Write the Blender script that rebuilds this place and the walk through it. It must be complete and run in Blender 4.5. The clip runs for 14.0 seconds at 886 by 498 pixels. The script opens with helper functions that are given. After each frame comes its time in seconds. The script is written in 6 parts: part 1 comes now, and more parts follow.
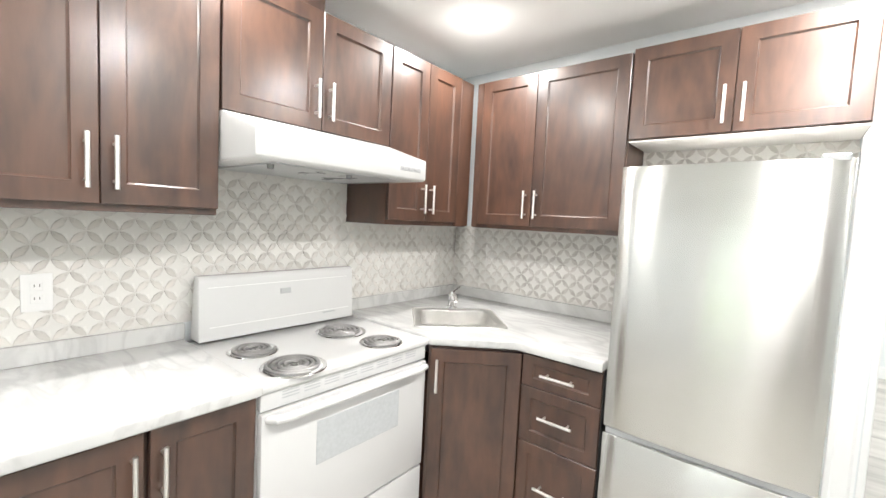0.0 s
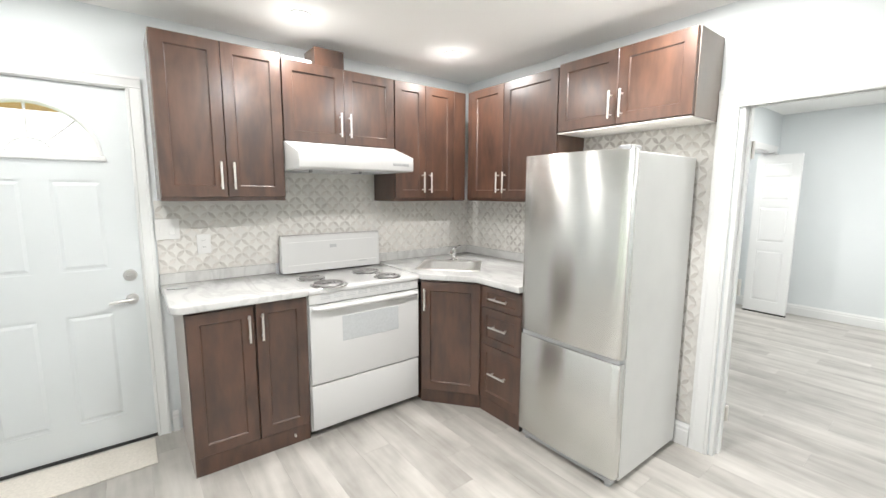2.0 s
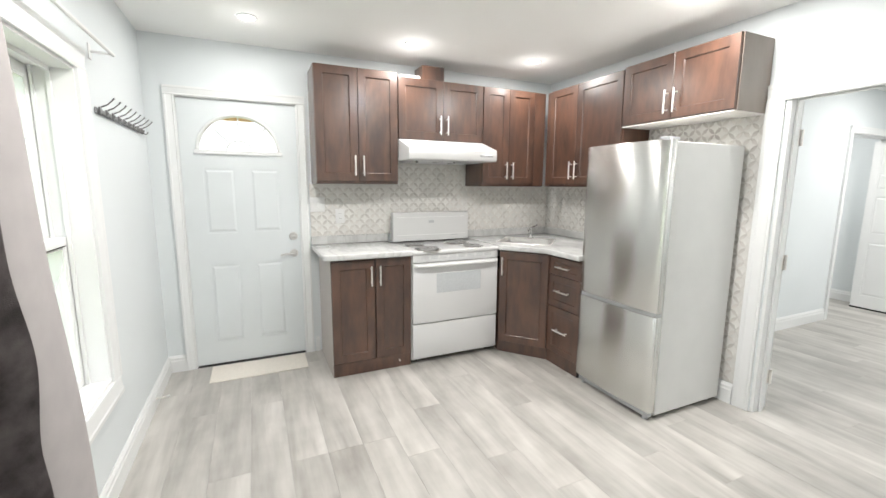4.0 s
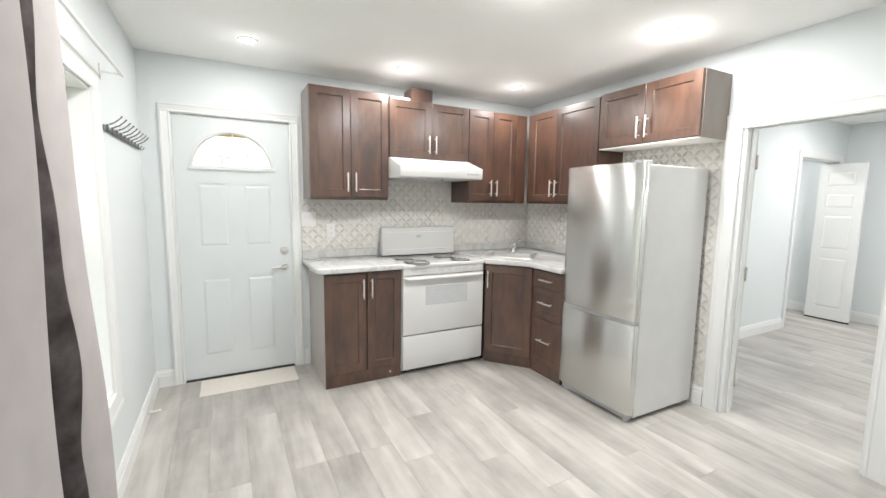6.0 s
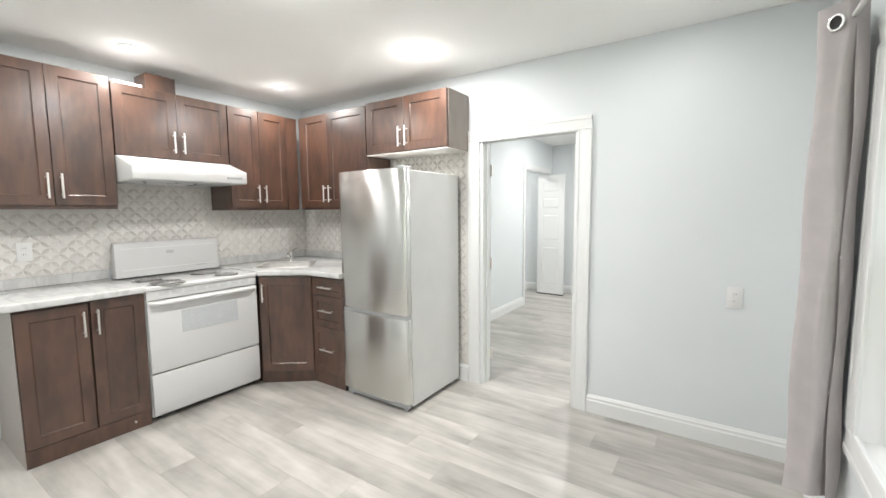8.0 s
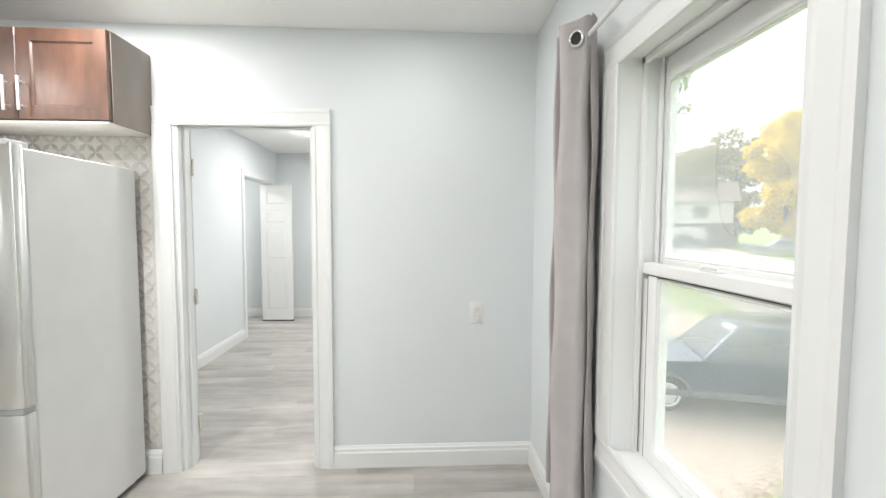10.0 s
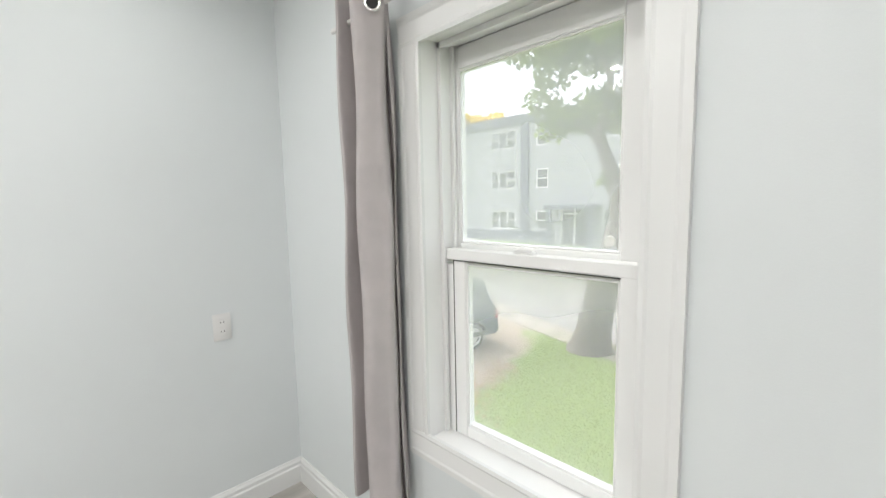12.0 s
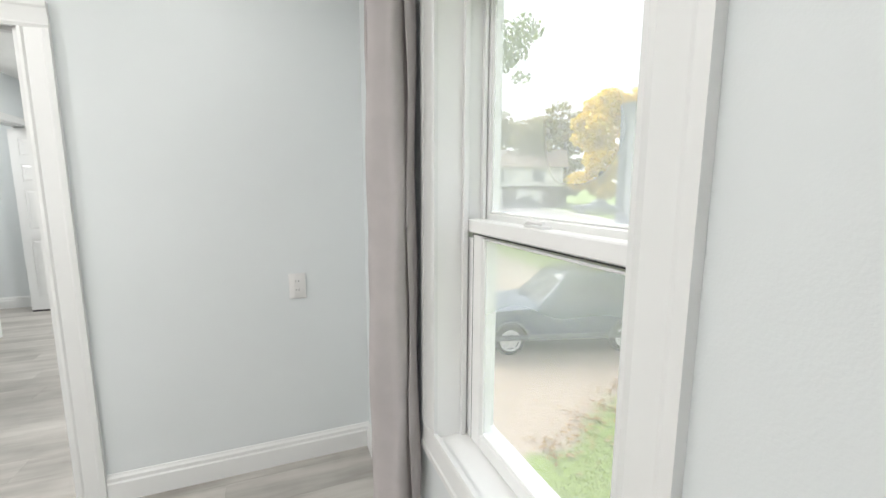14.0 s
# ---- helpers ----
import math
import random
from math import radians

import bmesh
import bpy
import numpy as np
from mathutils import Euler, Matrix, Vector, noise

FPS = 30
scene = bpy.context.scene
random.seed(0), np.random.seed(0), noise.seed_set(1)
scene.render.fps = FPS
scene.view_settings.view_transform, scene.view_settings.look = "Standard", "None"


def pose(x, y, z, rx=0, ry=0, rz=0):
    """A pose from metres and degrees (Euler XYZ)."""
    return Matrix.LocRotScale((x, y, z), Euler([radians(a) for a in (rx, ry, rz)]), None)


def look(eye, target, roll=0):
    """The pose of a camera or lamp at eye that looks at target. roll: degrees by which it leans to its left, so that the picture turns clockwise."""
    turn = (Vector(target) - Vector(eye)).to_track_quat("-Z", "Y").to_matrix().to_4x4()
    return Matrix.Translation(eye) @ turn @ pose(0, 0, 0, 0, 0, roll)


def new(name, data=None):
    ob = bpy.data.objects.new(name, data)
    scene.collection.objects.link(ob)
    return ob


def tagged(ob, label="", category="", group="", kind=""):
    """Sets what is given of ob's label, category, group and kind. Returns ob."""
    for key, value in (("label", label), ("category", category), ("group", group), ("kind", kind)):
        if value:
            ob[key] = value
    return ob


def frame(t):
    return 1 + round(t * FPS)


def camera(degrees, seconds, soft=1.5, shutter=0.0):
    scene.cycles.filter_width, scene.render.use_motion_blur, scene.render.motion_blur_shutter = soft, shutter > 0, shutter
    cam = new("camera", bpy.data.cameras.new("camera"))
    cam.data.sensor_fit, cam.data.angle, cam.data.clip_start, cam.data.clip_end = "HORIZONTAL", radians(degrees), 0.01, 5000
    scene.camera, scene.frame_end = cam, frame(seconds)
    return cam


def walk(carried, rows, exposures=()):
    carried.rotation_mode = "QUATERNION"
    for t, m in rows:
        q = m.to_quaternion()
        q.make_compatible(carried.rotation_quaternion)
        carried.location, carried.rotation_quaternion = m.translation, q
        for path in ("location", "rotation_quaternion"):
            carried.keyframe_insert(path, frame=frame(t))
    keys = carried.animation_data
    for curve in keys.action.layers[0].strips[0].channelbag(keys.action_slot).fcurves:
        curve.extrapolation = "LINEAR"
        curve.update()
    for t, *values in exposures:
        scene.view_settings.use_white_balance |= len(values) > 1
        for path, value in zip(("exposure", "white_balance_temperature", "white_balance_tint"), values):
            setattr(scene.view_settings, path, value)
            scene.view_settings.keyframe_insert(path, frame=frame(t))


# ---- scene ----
cam = camera(93.9, 14.0)
PATH = [
    (0, (0.256, 0.118, 1.428), (-1.012, 1.658, 1.287), 2.8),
    (0.5, (0.551, 0.005, 1.453), (-0.849, 1.408, 1.183), 1.3),
    (1, (0.81, -0.04, 1.485), (-0.681, 1.271, 1.251), 1.0),
    (1.5, (1.113, -0.048, 1.457), (-0.468, 1.154, 1.217), 0.2),
    (2, (1.35, -0.068, 1.452), (-0.222, 1.139, 1.184), 0.2),
    (2.5, (1.572, -0.049, 1.403), (-0.167, 0.912, 1.178), 2.2),
    (3, (1.694, -0.156, 1.397), (-0.102, 0.68, 1.121), 1.3),
    (3.2, (1.765, -0.194, 1.393), (-0.033, 0.624, 1.08), 0.2),
    (5.5, (2.044, -0.512, 1.404), (0.248, 0.332, 1.162), 0.9),
    (6, (2.038, -0.497, 1.406), (0.282, 0.432, 1.175), 0.8),
    (6.5, (2.047, -0.471, 1.408), (0.38, 0.612, 1.187), 0.2),
    (7, (2.091, -0.465, 1.414), (0.558, 0.802, 1.205), -0.2),
    (7.2, (2.095, -0.449, 1.411), (0.634, 0.9, 1.205), -0.4),
    (9.3, (2.046, -0.107, 1.337), (1.418, 1.786, 1.189), -0.5),
    (9.5, (2.015, -0.034, 1.355), (1.447, 1.879, 1.212), -0.6),
    (10, (1.867, 0.142, 1.361), (1.968, 2.136, 1.247), 0.2),
    (10.5, (1.739, 0.274, 1.398), (2.593, 2.08, 1.3), -0.4),
    (11, (1.633, 0.433, 1.39), (2.846, 2.02, 1.299), -0.6),
    (11.5, (1.508, 0.492, 1.396), (2.899, 1.922, 1.253), -0.9),
    (12, (1.616, 0.482, 1.389), (3.017, 1.893, 1.174), -1.2),
    (12.5, (1.855, 0.52, 1.362), (3.156, 2.019, 1.115), -0.9),
    (13, (1.996, 0.532, 1.364), (3.141, 2.15, 1.096), -0.2),
    (13.5, (2.1, 0.445, 1.338), (3.013, 2.202, 1.058), 0.5),
    (14, (2.095, 0.422, 1.325), (2.834, 2.257, 1.037), 0.2),
]
walk(cam, [(t, look(eye, target, roll)) for t, eye, target, roll in PATH],
     exposures=[(0.0, 2.02), (1.5, 1.82), (3.0, 1.62), (7.0, 1.55), (9.5, 1.58), (10.5, 1.42), (12.5, 1.34), (14.0, 1.34)])

# ---- world, sun, lamps ----
SUN_UP, SUN_ROT = 45.0, 350.0
world = bpy.data.worlds.new("sky")
scene.world = world
world.use_nodes = True
wn = world.node_tree.nodes
sky = wn.new("ShaderNodeTexSky")
sky.sky_type = "NISHITA"
sky.sun_disc = False
sky.sun_elevation, sky.sun_rotation = radians(SUN_UP), radians(SUN_ROT)
sky.air_density, sky.dust_density, sky.ozone_density = 1.0, 3.0, 1.0
# thin overcast: the sky's colour drawn most of the way to a pale grey of like brightness
veil = wn.new("ShaderNodeMix")
veil.data_type = "RGBA"
veil.inputs[0].default_value = 0.82
veil.inputs[7].default_value = (5.2, 5.4, 5.5, 1)
world.node_tree.links.new(sky.outputs[0], veil.inputs[6])
world.node_tree.links.new(veil.outputs[2], wn["Background"].inputs[0])
wn["Background"].inputs[1].default_value = 0.15

sun = new("sun", bpy.data.lights.new("sun", "SUN"))
sun.data.energy, sun.data.angle, sun.data.color = 2.5, radians(45), (1.0, 0.96, 0.9)
sun.matrix_world = look((0, 0, 10), (10 * math.sin(radians(SUN_ROT)) * -1, 10 * math.cos(radians(SUN_ROT)) * -1, 10 - 10 * math.tan(radians(SUN_UP))))

# (1.7, 3.5), (1.8, 5.0), (-0.95, 5.2): unseen, added to brighten the further room
POTS = [(-0.98, -0.32), (-1.0, 0.76), (-0.98, 1.80), (0.42, 1.85), (0.45, 0.80), (0.45, -0.32), (1.82, 1.85), (1.82, 0.80), (1.82, -0.32), (0.57, 5.0), (1.7, 3.5), (1.8, 5.0), (-0.95, 5.2)]
BEAM_WATTS, FILL_WATTS = 5.3, 0.52
CEIL = 2.40
for i, (x, y) in enumerate(POTS):
    share = (0.42 if y < 0 else 0.66) if x < -0.9 and y < 3 else 0.20 if x > 1.5 and y < 3 else 1.15
    # the beam downwards, and an added unseen point lamp that brightens the ceiling
    lamp = new("pot_lamp", bpy.data.lights.new("pot_lamp", "AREA"))
    lamp.data.shape, lamp.data.size = "DISK", 0.085
    lamp.data.energy = BEAM_WATTS * share
    lamp.data.color = (1.0, 0.98, 0.955)
    lamp.location = (x, y, CEIL - 0.012)
    lamp = new("ceiling_fill", bpy.data.lights.new("ceiling_fill", "POINT"))
    lamp.data.shadow_soft_size = 0.03
    lamp.data.energy = FILL_WATTS * share
    lamp.data.color = (1.0, 0.98, 0.955)
    lamp.location = (x, y, CEIL - 0.14)


# ---- materials ----
def mat(name, col, rough=0.5, metal=0.0, var=0.06, scale=6.0, bump=0.0, bscale=150.0, stretch=(1, 1, 1), rvar=0.08, rnd=0.0, spec=0.5):
    m = bpy.data.materials.new(name)
    m.use_nodes = True
    nt = m.node_tree
    n, l = nt.nodes, nt.links
    p = n["Principled BSDF"]
    p.inputs["Metallic"].default_value = metal
    p.inputs["Specular IOR Level"].default_value = spec
    tc = n.new("ShaderNodeTexCoord")
    mp = n.new("ShaderNodeMapping")
    mp.inputs["Scale"].default_value = stretch
    l.new(tc.outputs["Object"], mp.inputs[0])
    no = n.new("ShaderNodeTexNoise")
    no.inputs["Scale"].default_value, no.inputs["Detail"].default_value = scale, 5.0
    l.new(mp.outputs[0], no.inputs[0])
    ramp = n.new("ShaderNodeMapRange")
    ramp.inputs["From Min"].default_value, ramp.inputs["From Max"].default_value = 0.3, 0.7
    ramp.inputs["To Min"].default_value, ramp.inputs["To Max"].default_value = 1 - var, 1 + var
    l.new(no.outputs[0], ramp.inputs[0])
    mul = n.new("ShaderNodeVectorMath")
    mul.operation = "SCALE"
    mul.inputs[0].default_value = col
    l.new(ramp.outputs[0], mul.inputs["Scale"])
    out = mul.outputs[0]
    if rnd:
        oi = n.new("ShaderNodeObjectInfo")
        rr = n.new("ShaderNodeMapRange")
        rr.inputs["To Min"].default_value, rr.inputs["To Max"].default_value = 1 - rnd, 1 + rnd
        l.new(oi.outputs["Random"], rr.inputs[0])
        m2 = n.new("ShaderNodeVectorMath")
        m2.operation = "SCALE"
        l.new(out, m2.inputs[0])
        l.new(rr.outputs[0], m2.inputs["Scale"])
        out = m2.outputs[0]
    l.new(out, p.inputs["Base Color"])
    fine = n.new("ShaderNodeTexNoise")
    fine.inputs["Scale"].default_value, fine.inputs["Detail"].default_value = bscale, 3.0
    l.new(mp.outputs[0], fine.inputs[0])
    rg = n.new("ShaderNodeMapRange")
    rg.inputs["To Min"].default_value, rg.inputs["To Max"].default_value = max(0.02, rough - rvar), min(1, rough + rvar)
    l.new(no.outputs[0], rg.inputs[0])
    l.new(rg.outputs[0], p.inputs["Roughness"])
    if bump:
        bp = n.new("ShaderNodeBump")
        bp.inputs["Strength"].default_value, bp.inputs["Distance"].default_value = bump, 0.002
        l.new(fine.outputs[0], bp.inputs["Height"])
        l.new(bp.outputs[0], p.inputs["Normal"])
    return m


def wood(name, dark, light, axis, rough=0.35, rnd=0.1, grain=14.0, long=1.0, coat=0.0, bump=0.15):
    """Stained wood with its grain along one axis (0, 1 or 2)."""
    m = bpy.data.materials.new(name)
    m.use_nodes = True
    n, l = m.node_tree.nodes, m.node_tree.links
    p = n["Principled BSDF"]
    tc, mp = n.new("ShaderNodeTexCoord"), n.new("ShaderNodeMapping")
    mp.inputs["Scale"].default_value = [long if i == axis else grain for i in range(3)]
    oi = n.new("ShaderNodeObjectInfo")
    off = n.new("ShaderNodeVectorMath")
    off.operation = "SCALE"
    off.inputs[0].default_value = (7.3, 3.1, 5.7)
    l.new(oi.outputs["Random"], off.inputs["Scale"])
    l.new(off.outputs[0], mp.inputs["Location"])
    l.new(tc.outputs["Object"], mp.inputs[0])
    a, b = n.new("ShaderNodeTexNoise"), n.new("ShaderNodeTexNoise")
    a.inputs["Scale"].default_value, a.inputs["Detail"].default_value, a.inputs["Distortion"].default_value = 1.0, 6.0, 1.2
    b.inputs["Scale"].default_value, b.inputs["Detail"].default_value = 5.0, 4.0
    l.new(mp.outputs[0], a.inputs[0])
    l.new(mp.outputs[0], b.inputs[0])
    blot = n.new("ShaderNodeTexNoise")
    blot.inputs["Scale"].default_value, blot.inputs["Detail"].default_value = 4.0, 3.0
    l.new(tc.outputs["Object"], blot.inputs[0])
    s1 = n.new("ShaderNodeMath")
    s1.operation = "MULTIPLY_ADD"
    s1.inputs[1].default_value = 0.45
    l.new(b.outputs[0], s1.inputs[0])
    l.new(a.outputs[0], s1.inputs[2])
    s2 = n.new("ShaderNodeMath")
    s2.operation = "MULTIPLY_ADD"
    s2.inputs[1].default_value = 0.5
    l.new(blot.outputs[0], s2.inputs[0])
    l.new(s1.outputs[0], s2.inputs[2])
    mr = n.new("ShaderNodeMapRange")
    mr.inputs["From Min"].default_value, mr.inputs["From Max"].default_value = 0.65, 1.3
    l.new(s2.outputs[0], mr.inputs[0])
    mx = n.new("ShaderNodeMix")
    mx.data_type = "RGBA"
    mx.inputs[6].default_value, mx.inputs[7].default_value = (*dark, 1), (*light, 1)
    l.new(mr.outputs[0], mx.inputs[0])
    rr = n.new("ShaderNodeMapRange")
    rr.inputs["To Min"].default_value, rr.inputs["To Max"].default_value = 1 - rnd, 1 + rnd
    l.new(oi.outputs["Random"], rr.inputs[0])
    sc = n.new("ShaderNodeVectorMath")
    sc.operation = "SCALE"
    l.new(mx.outputs[2], sc.inputs[0])
    l.new(rr.outputs[0], sc.inputs["Scale"])
    l.new(sc.outputs[0], p.inputs["Base Color"])
    rg = n.new("ShaderNodeMapRange")
    rg.inputs["To Min"].default_value, rg.inputs["To Max"].default_value = rough - 0.07, rough + 0.1
    l.new(b.outputs[0], rg.inputs[0])
    l.new(rg.outputs[0], p.inputs["Roughness"])
    p.inputs["Coat Weight"].default_value = coat
    p.inputs["Coat Roughness"].default_value = 0.25
    bp = n.new("ShaderNodeBump")
    bp.inputs["Strength"].default_value, bp.inputs["Distance"].default_value = bump, 0.001
    l.new(b.outputs[0], bp.inputs["Height"])
    l.new(bp.outputs[0], p.inputs["Normal"])
    return m


def marble(name, base, vein):
    m = mat(name, base, 0.16, var=0.02, scale=3, spec=0.5)
    n, l = m.node_tree.nodes, m.node_tree.links
    p = n["Principled BSDF"]
    src = p.inputs["Base Color"].links[0].from_socket
    tc, w = n.new("ShaderNodeTexCoord"), n.new("ShaderNodeTexNoise")
    mp = n.new("ShaderNodeMapping")
    mp.inputs["Rotation"].default_value, mp.inputs["Scale"].default_value = (0, 0, 0.7), (1.2, 4.0, 2.0)
    l.new(tc.outputs["Object"], mp.inputs[0])
    w.inputs["Scale"].default_value, w.inputs["Detail"].default_value, w.inputs["Distortion"].default_value = 1.6, 8.0, 1.6
    l.new(mp.outputs[0], w.inputs[0])
    r = n.new("ShaderNodeValToRGB")
    r.color_ramp.elements[0].position, r.color_ramp.elements[1].position = 0.42, 0.5
    e = r.color_ramp.elements.new(0.60)
    r.color_ramp.elements[0].color = r.color_ramp.elements[2].color = (0, 0, 0, 1)
    r.color_ramp.elements[1].color = (0.55, 0.55, 0.55, 1)
    l.new(w.outputs[0], r.inputs[0])
    mx = n.new("ShaderNodeMix")
    mx.data_type = "RGBA"
    l.new(r.outputs[0], mx.inputs[0])
    l.new(src, mx.inputs[6])
    mx.inputs[7].default_value = (*vein, 1)
    l.new(mx.outputs[2], p.inputs["Base Color"])
    return m


def glow(name, col, power):
    m = bpy.data.materials.new(name)
    m.use_nodes = True
    p = m.node_tree.nodes["Principled BSDF"]
    p.inputs["Base Color"].default_value = (*col, 1)
    p.inputs["Emission Color"].default_value = (*col, 1)
    p.inputs["Emission Strength"].default_value = power
    return m


def glass_mat(name, tint=(1, 1, 1), rough=0.0):
    """Thin window glass: clear, with a mirror-like share."""
    m = bpy.data.materials.new(name)
    m.use_nodes = True
    n, l = m.node_tree.nodes, m.node_tree.links
    n.remove(n["Principled BSDF"])
    tr, gl, fr, mx = (n.new(k) for k in ("ShaderNodeBsdfTransparent", "ShaderNodeBsdfGlossy", "ShaderNodeLayerWeight", "ShaderNodeMixShader"))
    tr.inputs[0].default_value = (*tint, 1)
    gl.inputs["Roughness"].default_value = 0.02
    pw, ma = n.new("ShaderNodeMath"), n.new("ShaderNodeMath")
    pw.operation, ma.operation = "POWER", "MULTIPLY_ADD"
    pw.inputs[1].default_value, ma.inputs[1].default_value, ma.inputs[2].default_value = 5.0, 0.45, 0.02
    fr.inputs[0].default_value = 0.5
    l.new(fr.outputs["Facing"], pw.inputs[0])
    l.new(pw.outputs[0], ma.inputs[0])
    l.new(ma.outputs[0], mx.inputs[0])
    l.new(tr.outputs[0], mx.inputs[1])
    l.new(gl.outputs[0], mx.inputs[2])
    l.new(mx.outputs[0], n["Material Output"].inputs[0])
    return m


WALL = mat("wall_paint", (0.70, 0.735, 0.745), 0.55, var=0.015, scale=2, bump=0.12, bscale=260, rvar=0.05, spec=0.4)
CEILING = mat("ceiling_paint", (0.90, 0.90, 0.885), 0.8, var=0.012, scale=2, bump=0.1, bscale=200)
TRIM = mat("trim_gloss_white", (0.76, 0.77, 0.765), 0.34, var=0.008, scale=5, bump=0.03, bscale=120, rvar=0.02)
DOORPAINT = mat("door_paint_white", (0.69, 0.725, 0.735), 0.38, var=0.015, scale=4, bump=0.05, bscale=180)
CAB = wood("espresso_cabinet_wood", (0.026, 0.011, 0.0065), (0.115, 0.052, 0.030), 2, rough=0.42, rnd=0.10, grain=6.0, long=1.6, coat=1.0)
CABSIDE = mat("cabinet_side_laminate", (0.40, 0.36, 0.335), 0.35, var=0.05, scale=5, stretch=(3, 3, 0.7), bump=0.04)
CABBROWN = mat("cabinet_side_brown_laminate", (0.23, 0.19, 0.165), 0.35, var=0.08, scale=5, stretch=(3, 3, 0.7), bump=0.04)
CABIN = mat("cabinet_underside_white", (0.72, 0.70, 0.67), 0.5, var=0.03)
FLOORWOOD = wood("grey_oak_laminate", (0.25, 0.236, 0.216), (0.57, 0.55, 0.515), 0, rough=0.32, rnd=0.05, grain=4.5, long=0.6, bump=0.10)
SUBFLOOR = mat("subfloor_dark", (0.12, 0.10, 0.085), 0.8)
COUNTER = marble("white_marble_laminate", (0.60, 0.60, 0.59), (0.43, 0.43, 0.425))
ENAMEL = mat("white_enamel", (0.63, 0.63, 0.625), 0.2, var=0.01, scale=4)
ENAMELGREY = mat("grey_enamel", (0.42, 0.43, 0.44), 0.3, var=0.03)
OVENGLASS = mat("oven_window_glass", (0.50, 0.52, 0.53), 0.12, var=0.05, scale=80)
COIL = mat("burner_coil_grey", (0.27, 0.265, 0.26), 0.42, 0.3, var=0.2, scale=30, bump=0.1)
CHROME = mat("chrome", (0.80, 0.80, 0.80), 0.12, 1.0, var=0.02)
LOCKMETAL = mat("satin_lock_nickel", (0.62, 0.61, 0.595), 0.34, 1.0, var=0.03, scale=40)
NICKEL = mat("brushed_nickel", (0.84, 0.82, 0.79), 0.40, 1.0, var=0.02, scale=40)
STEEL = mat("brushed_stainless", (0.66, 0.66, 0.64), 0.24, 1.0, var=0.03, scale=2.0, bump=0.02, bscale=6.0, stretch=(1.2, 1.2, 90), rvar=0.04)
tan = STEEL.node_tree.nodes.new("ShaderNodeTangent")
tan.direction_type, tan.axis = "RADIAL", "Z"
STEEL.node_tree.links.new(tan.outputs[0], STEEL.node_tree.nodes["Principled BSDF"].inputs["Tangent"])
STEEL.node_tree.nodes["Principled BSDF"].inputs["Anisotropic"].default_value = 0.96
STEEL.node_tree.nodes["Principled BSDF"].inputs["Anisotropic Rotation"].default_value = 0.25
SINKSTEEL = mat("sink_steel", (0.80, 0.79, 0.77), 0.36, 1.0, var=0.05, scale=20)
FRIDGESIDE = mat("fridge_side_grey", (0.68, 0.68, 0.665), 0.42, 0.0, var=0.03, scale=5, bump=0.1, bscale=500)
# black rubber, and the painted shade of gaps and the eyelet hole
DARKGAP = mat("dark_rubber_and_gap_shade", (0.02, 0.02, 0.02), 0.7)
GROUT = mat("tile_grout", (0.64, 0.625, 0.595), 0.8, var=0.05, scale=60, bump=0.2)
TILEPALE = mat("tile_pale_ceramic", (0.70, 0.69, 0.66), 0.26, var=0.04, scale=9, rnd=0.05)
TILEGREY = mat("tile_taupe_ceramic", (0.565, 0.542, 0.51), 0.28, var=0.10, scale=14, rnd=0.12)
PLASTIC = mat("white_plastic", (0.74, 0.74, 0.73), 0.3, var=0.01)
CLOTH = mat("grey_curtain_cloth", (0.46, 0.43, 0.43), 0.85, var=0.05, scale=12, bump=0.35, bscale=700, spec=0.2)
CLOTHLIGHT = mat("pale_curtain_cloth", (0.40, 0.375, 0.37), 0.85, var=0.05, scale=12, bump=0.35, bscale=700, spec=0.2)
MATCLOTH = mat("beige_mat_fabric", (0.66, 0.62, 0.56), 0.9, var=0.08, scale=90, bump=0.4, bscale=400)
DARKMETAL = mat("dark_grey_metal", (0.24, 0.24, 0.245), 0.35, 0.8, var=0.08)
GLASS = glass_mat("window_glass")
LENS = glow("lamp_lens", (1.0, 0.97, 0.92), 6.0)
VINYL = mat("window_vinyl_white", (0.83, 0.835, 0.83), 0.35, var=0.008, scale=5, rvar=0.02)


# ---- builders ----
def box(bm, x0, x1, y0, y1, z0, z1, bev=0.0, m=None, seg=1):
    got = bmesh.ops.create_cube(bm, size=1.0, matrix=Matrix.Translation(((x0 + x1) / 2, (y0 + y1) / 2, (z0 + z1) / 2)) @ Matrix.Diagonal((abs(x1 - x0), abs(y1 - y0), abs(z1 - z0), 1)))
    vs = got["verts"]
    if bev:
        es = list({e for v in vs for e in v.link_edges})
        done = bmesh.ops.bevel(bm, geom=es, offset=bev, segments=seg, profile=0.5, affect="EDGES", clamp_overlap=True)
        vs = list({v for f in done["faces"] for v in f.verts} | {v for v in vs if v.is_valid})
        seen, todo = set(vs), list(vs)
        while todo:
            for e in todo.pop().link_edges:
                for v in e.verts:
                    if v not in seen:
                        seen.add(v)
                        todo.append(v)
        vs = list(seen)
    if m is not None:
        bmesh.ops.transform(bm, matrix=m, verts=vs)
    return bm


def cyl(bm, p0, p1, r, r2=None, seg=16, m=None):
    p0, p1 = Vector(p0), Vector(p1)
    d = p1 - p0
    mm = Matrix.Translation((p0 + p1) / 2) @ d.to_track_quat("Z", "Y").to_matrix().to_4x4()
    if m is not None:
        mm = m @ mm
    bmesh.ops.create_cone(bm, cap_ends=True, segments=seg, radius1=r, radius2=r if r2 is None else r2, depth=d.length, matrix=mm)
    return bm


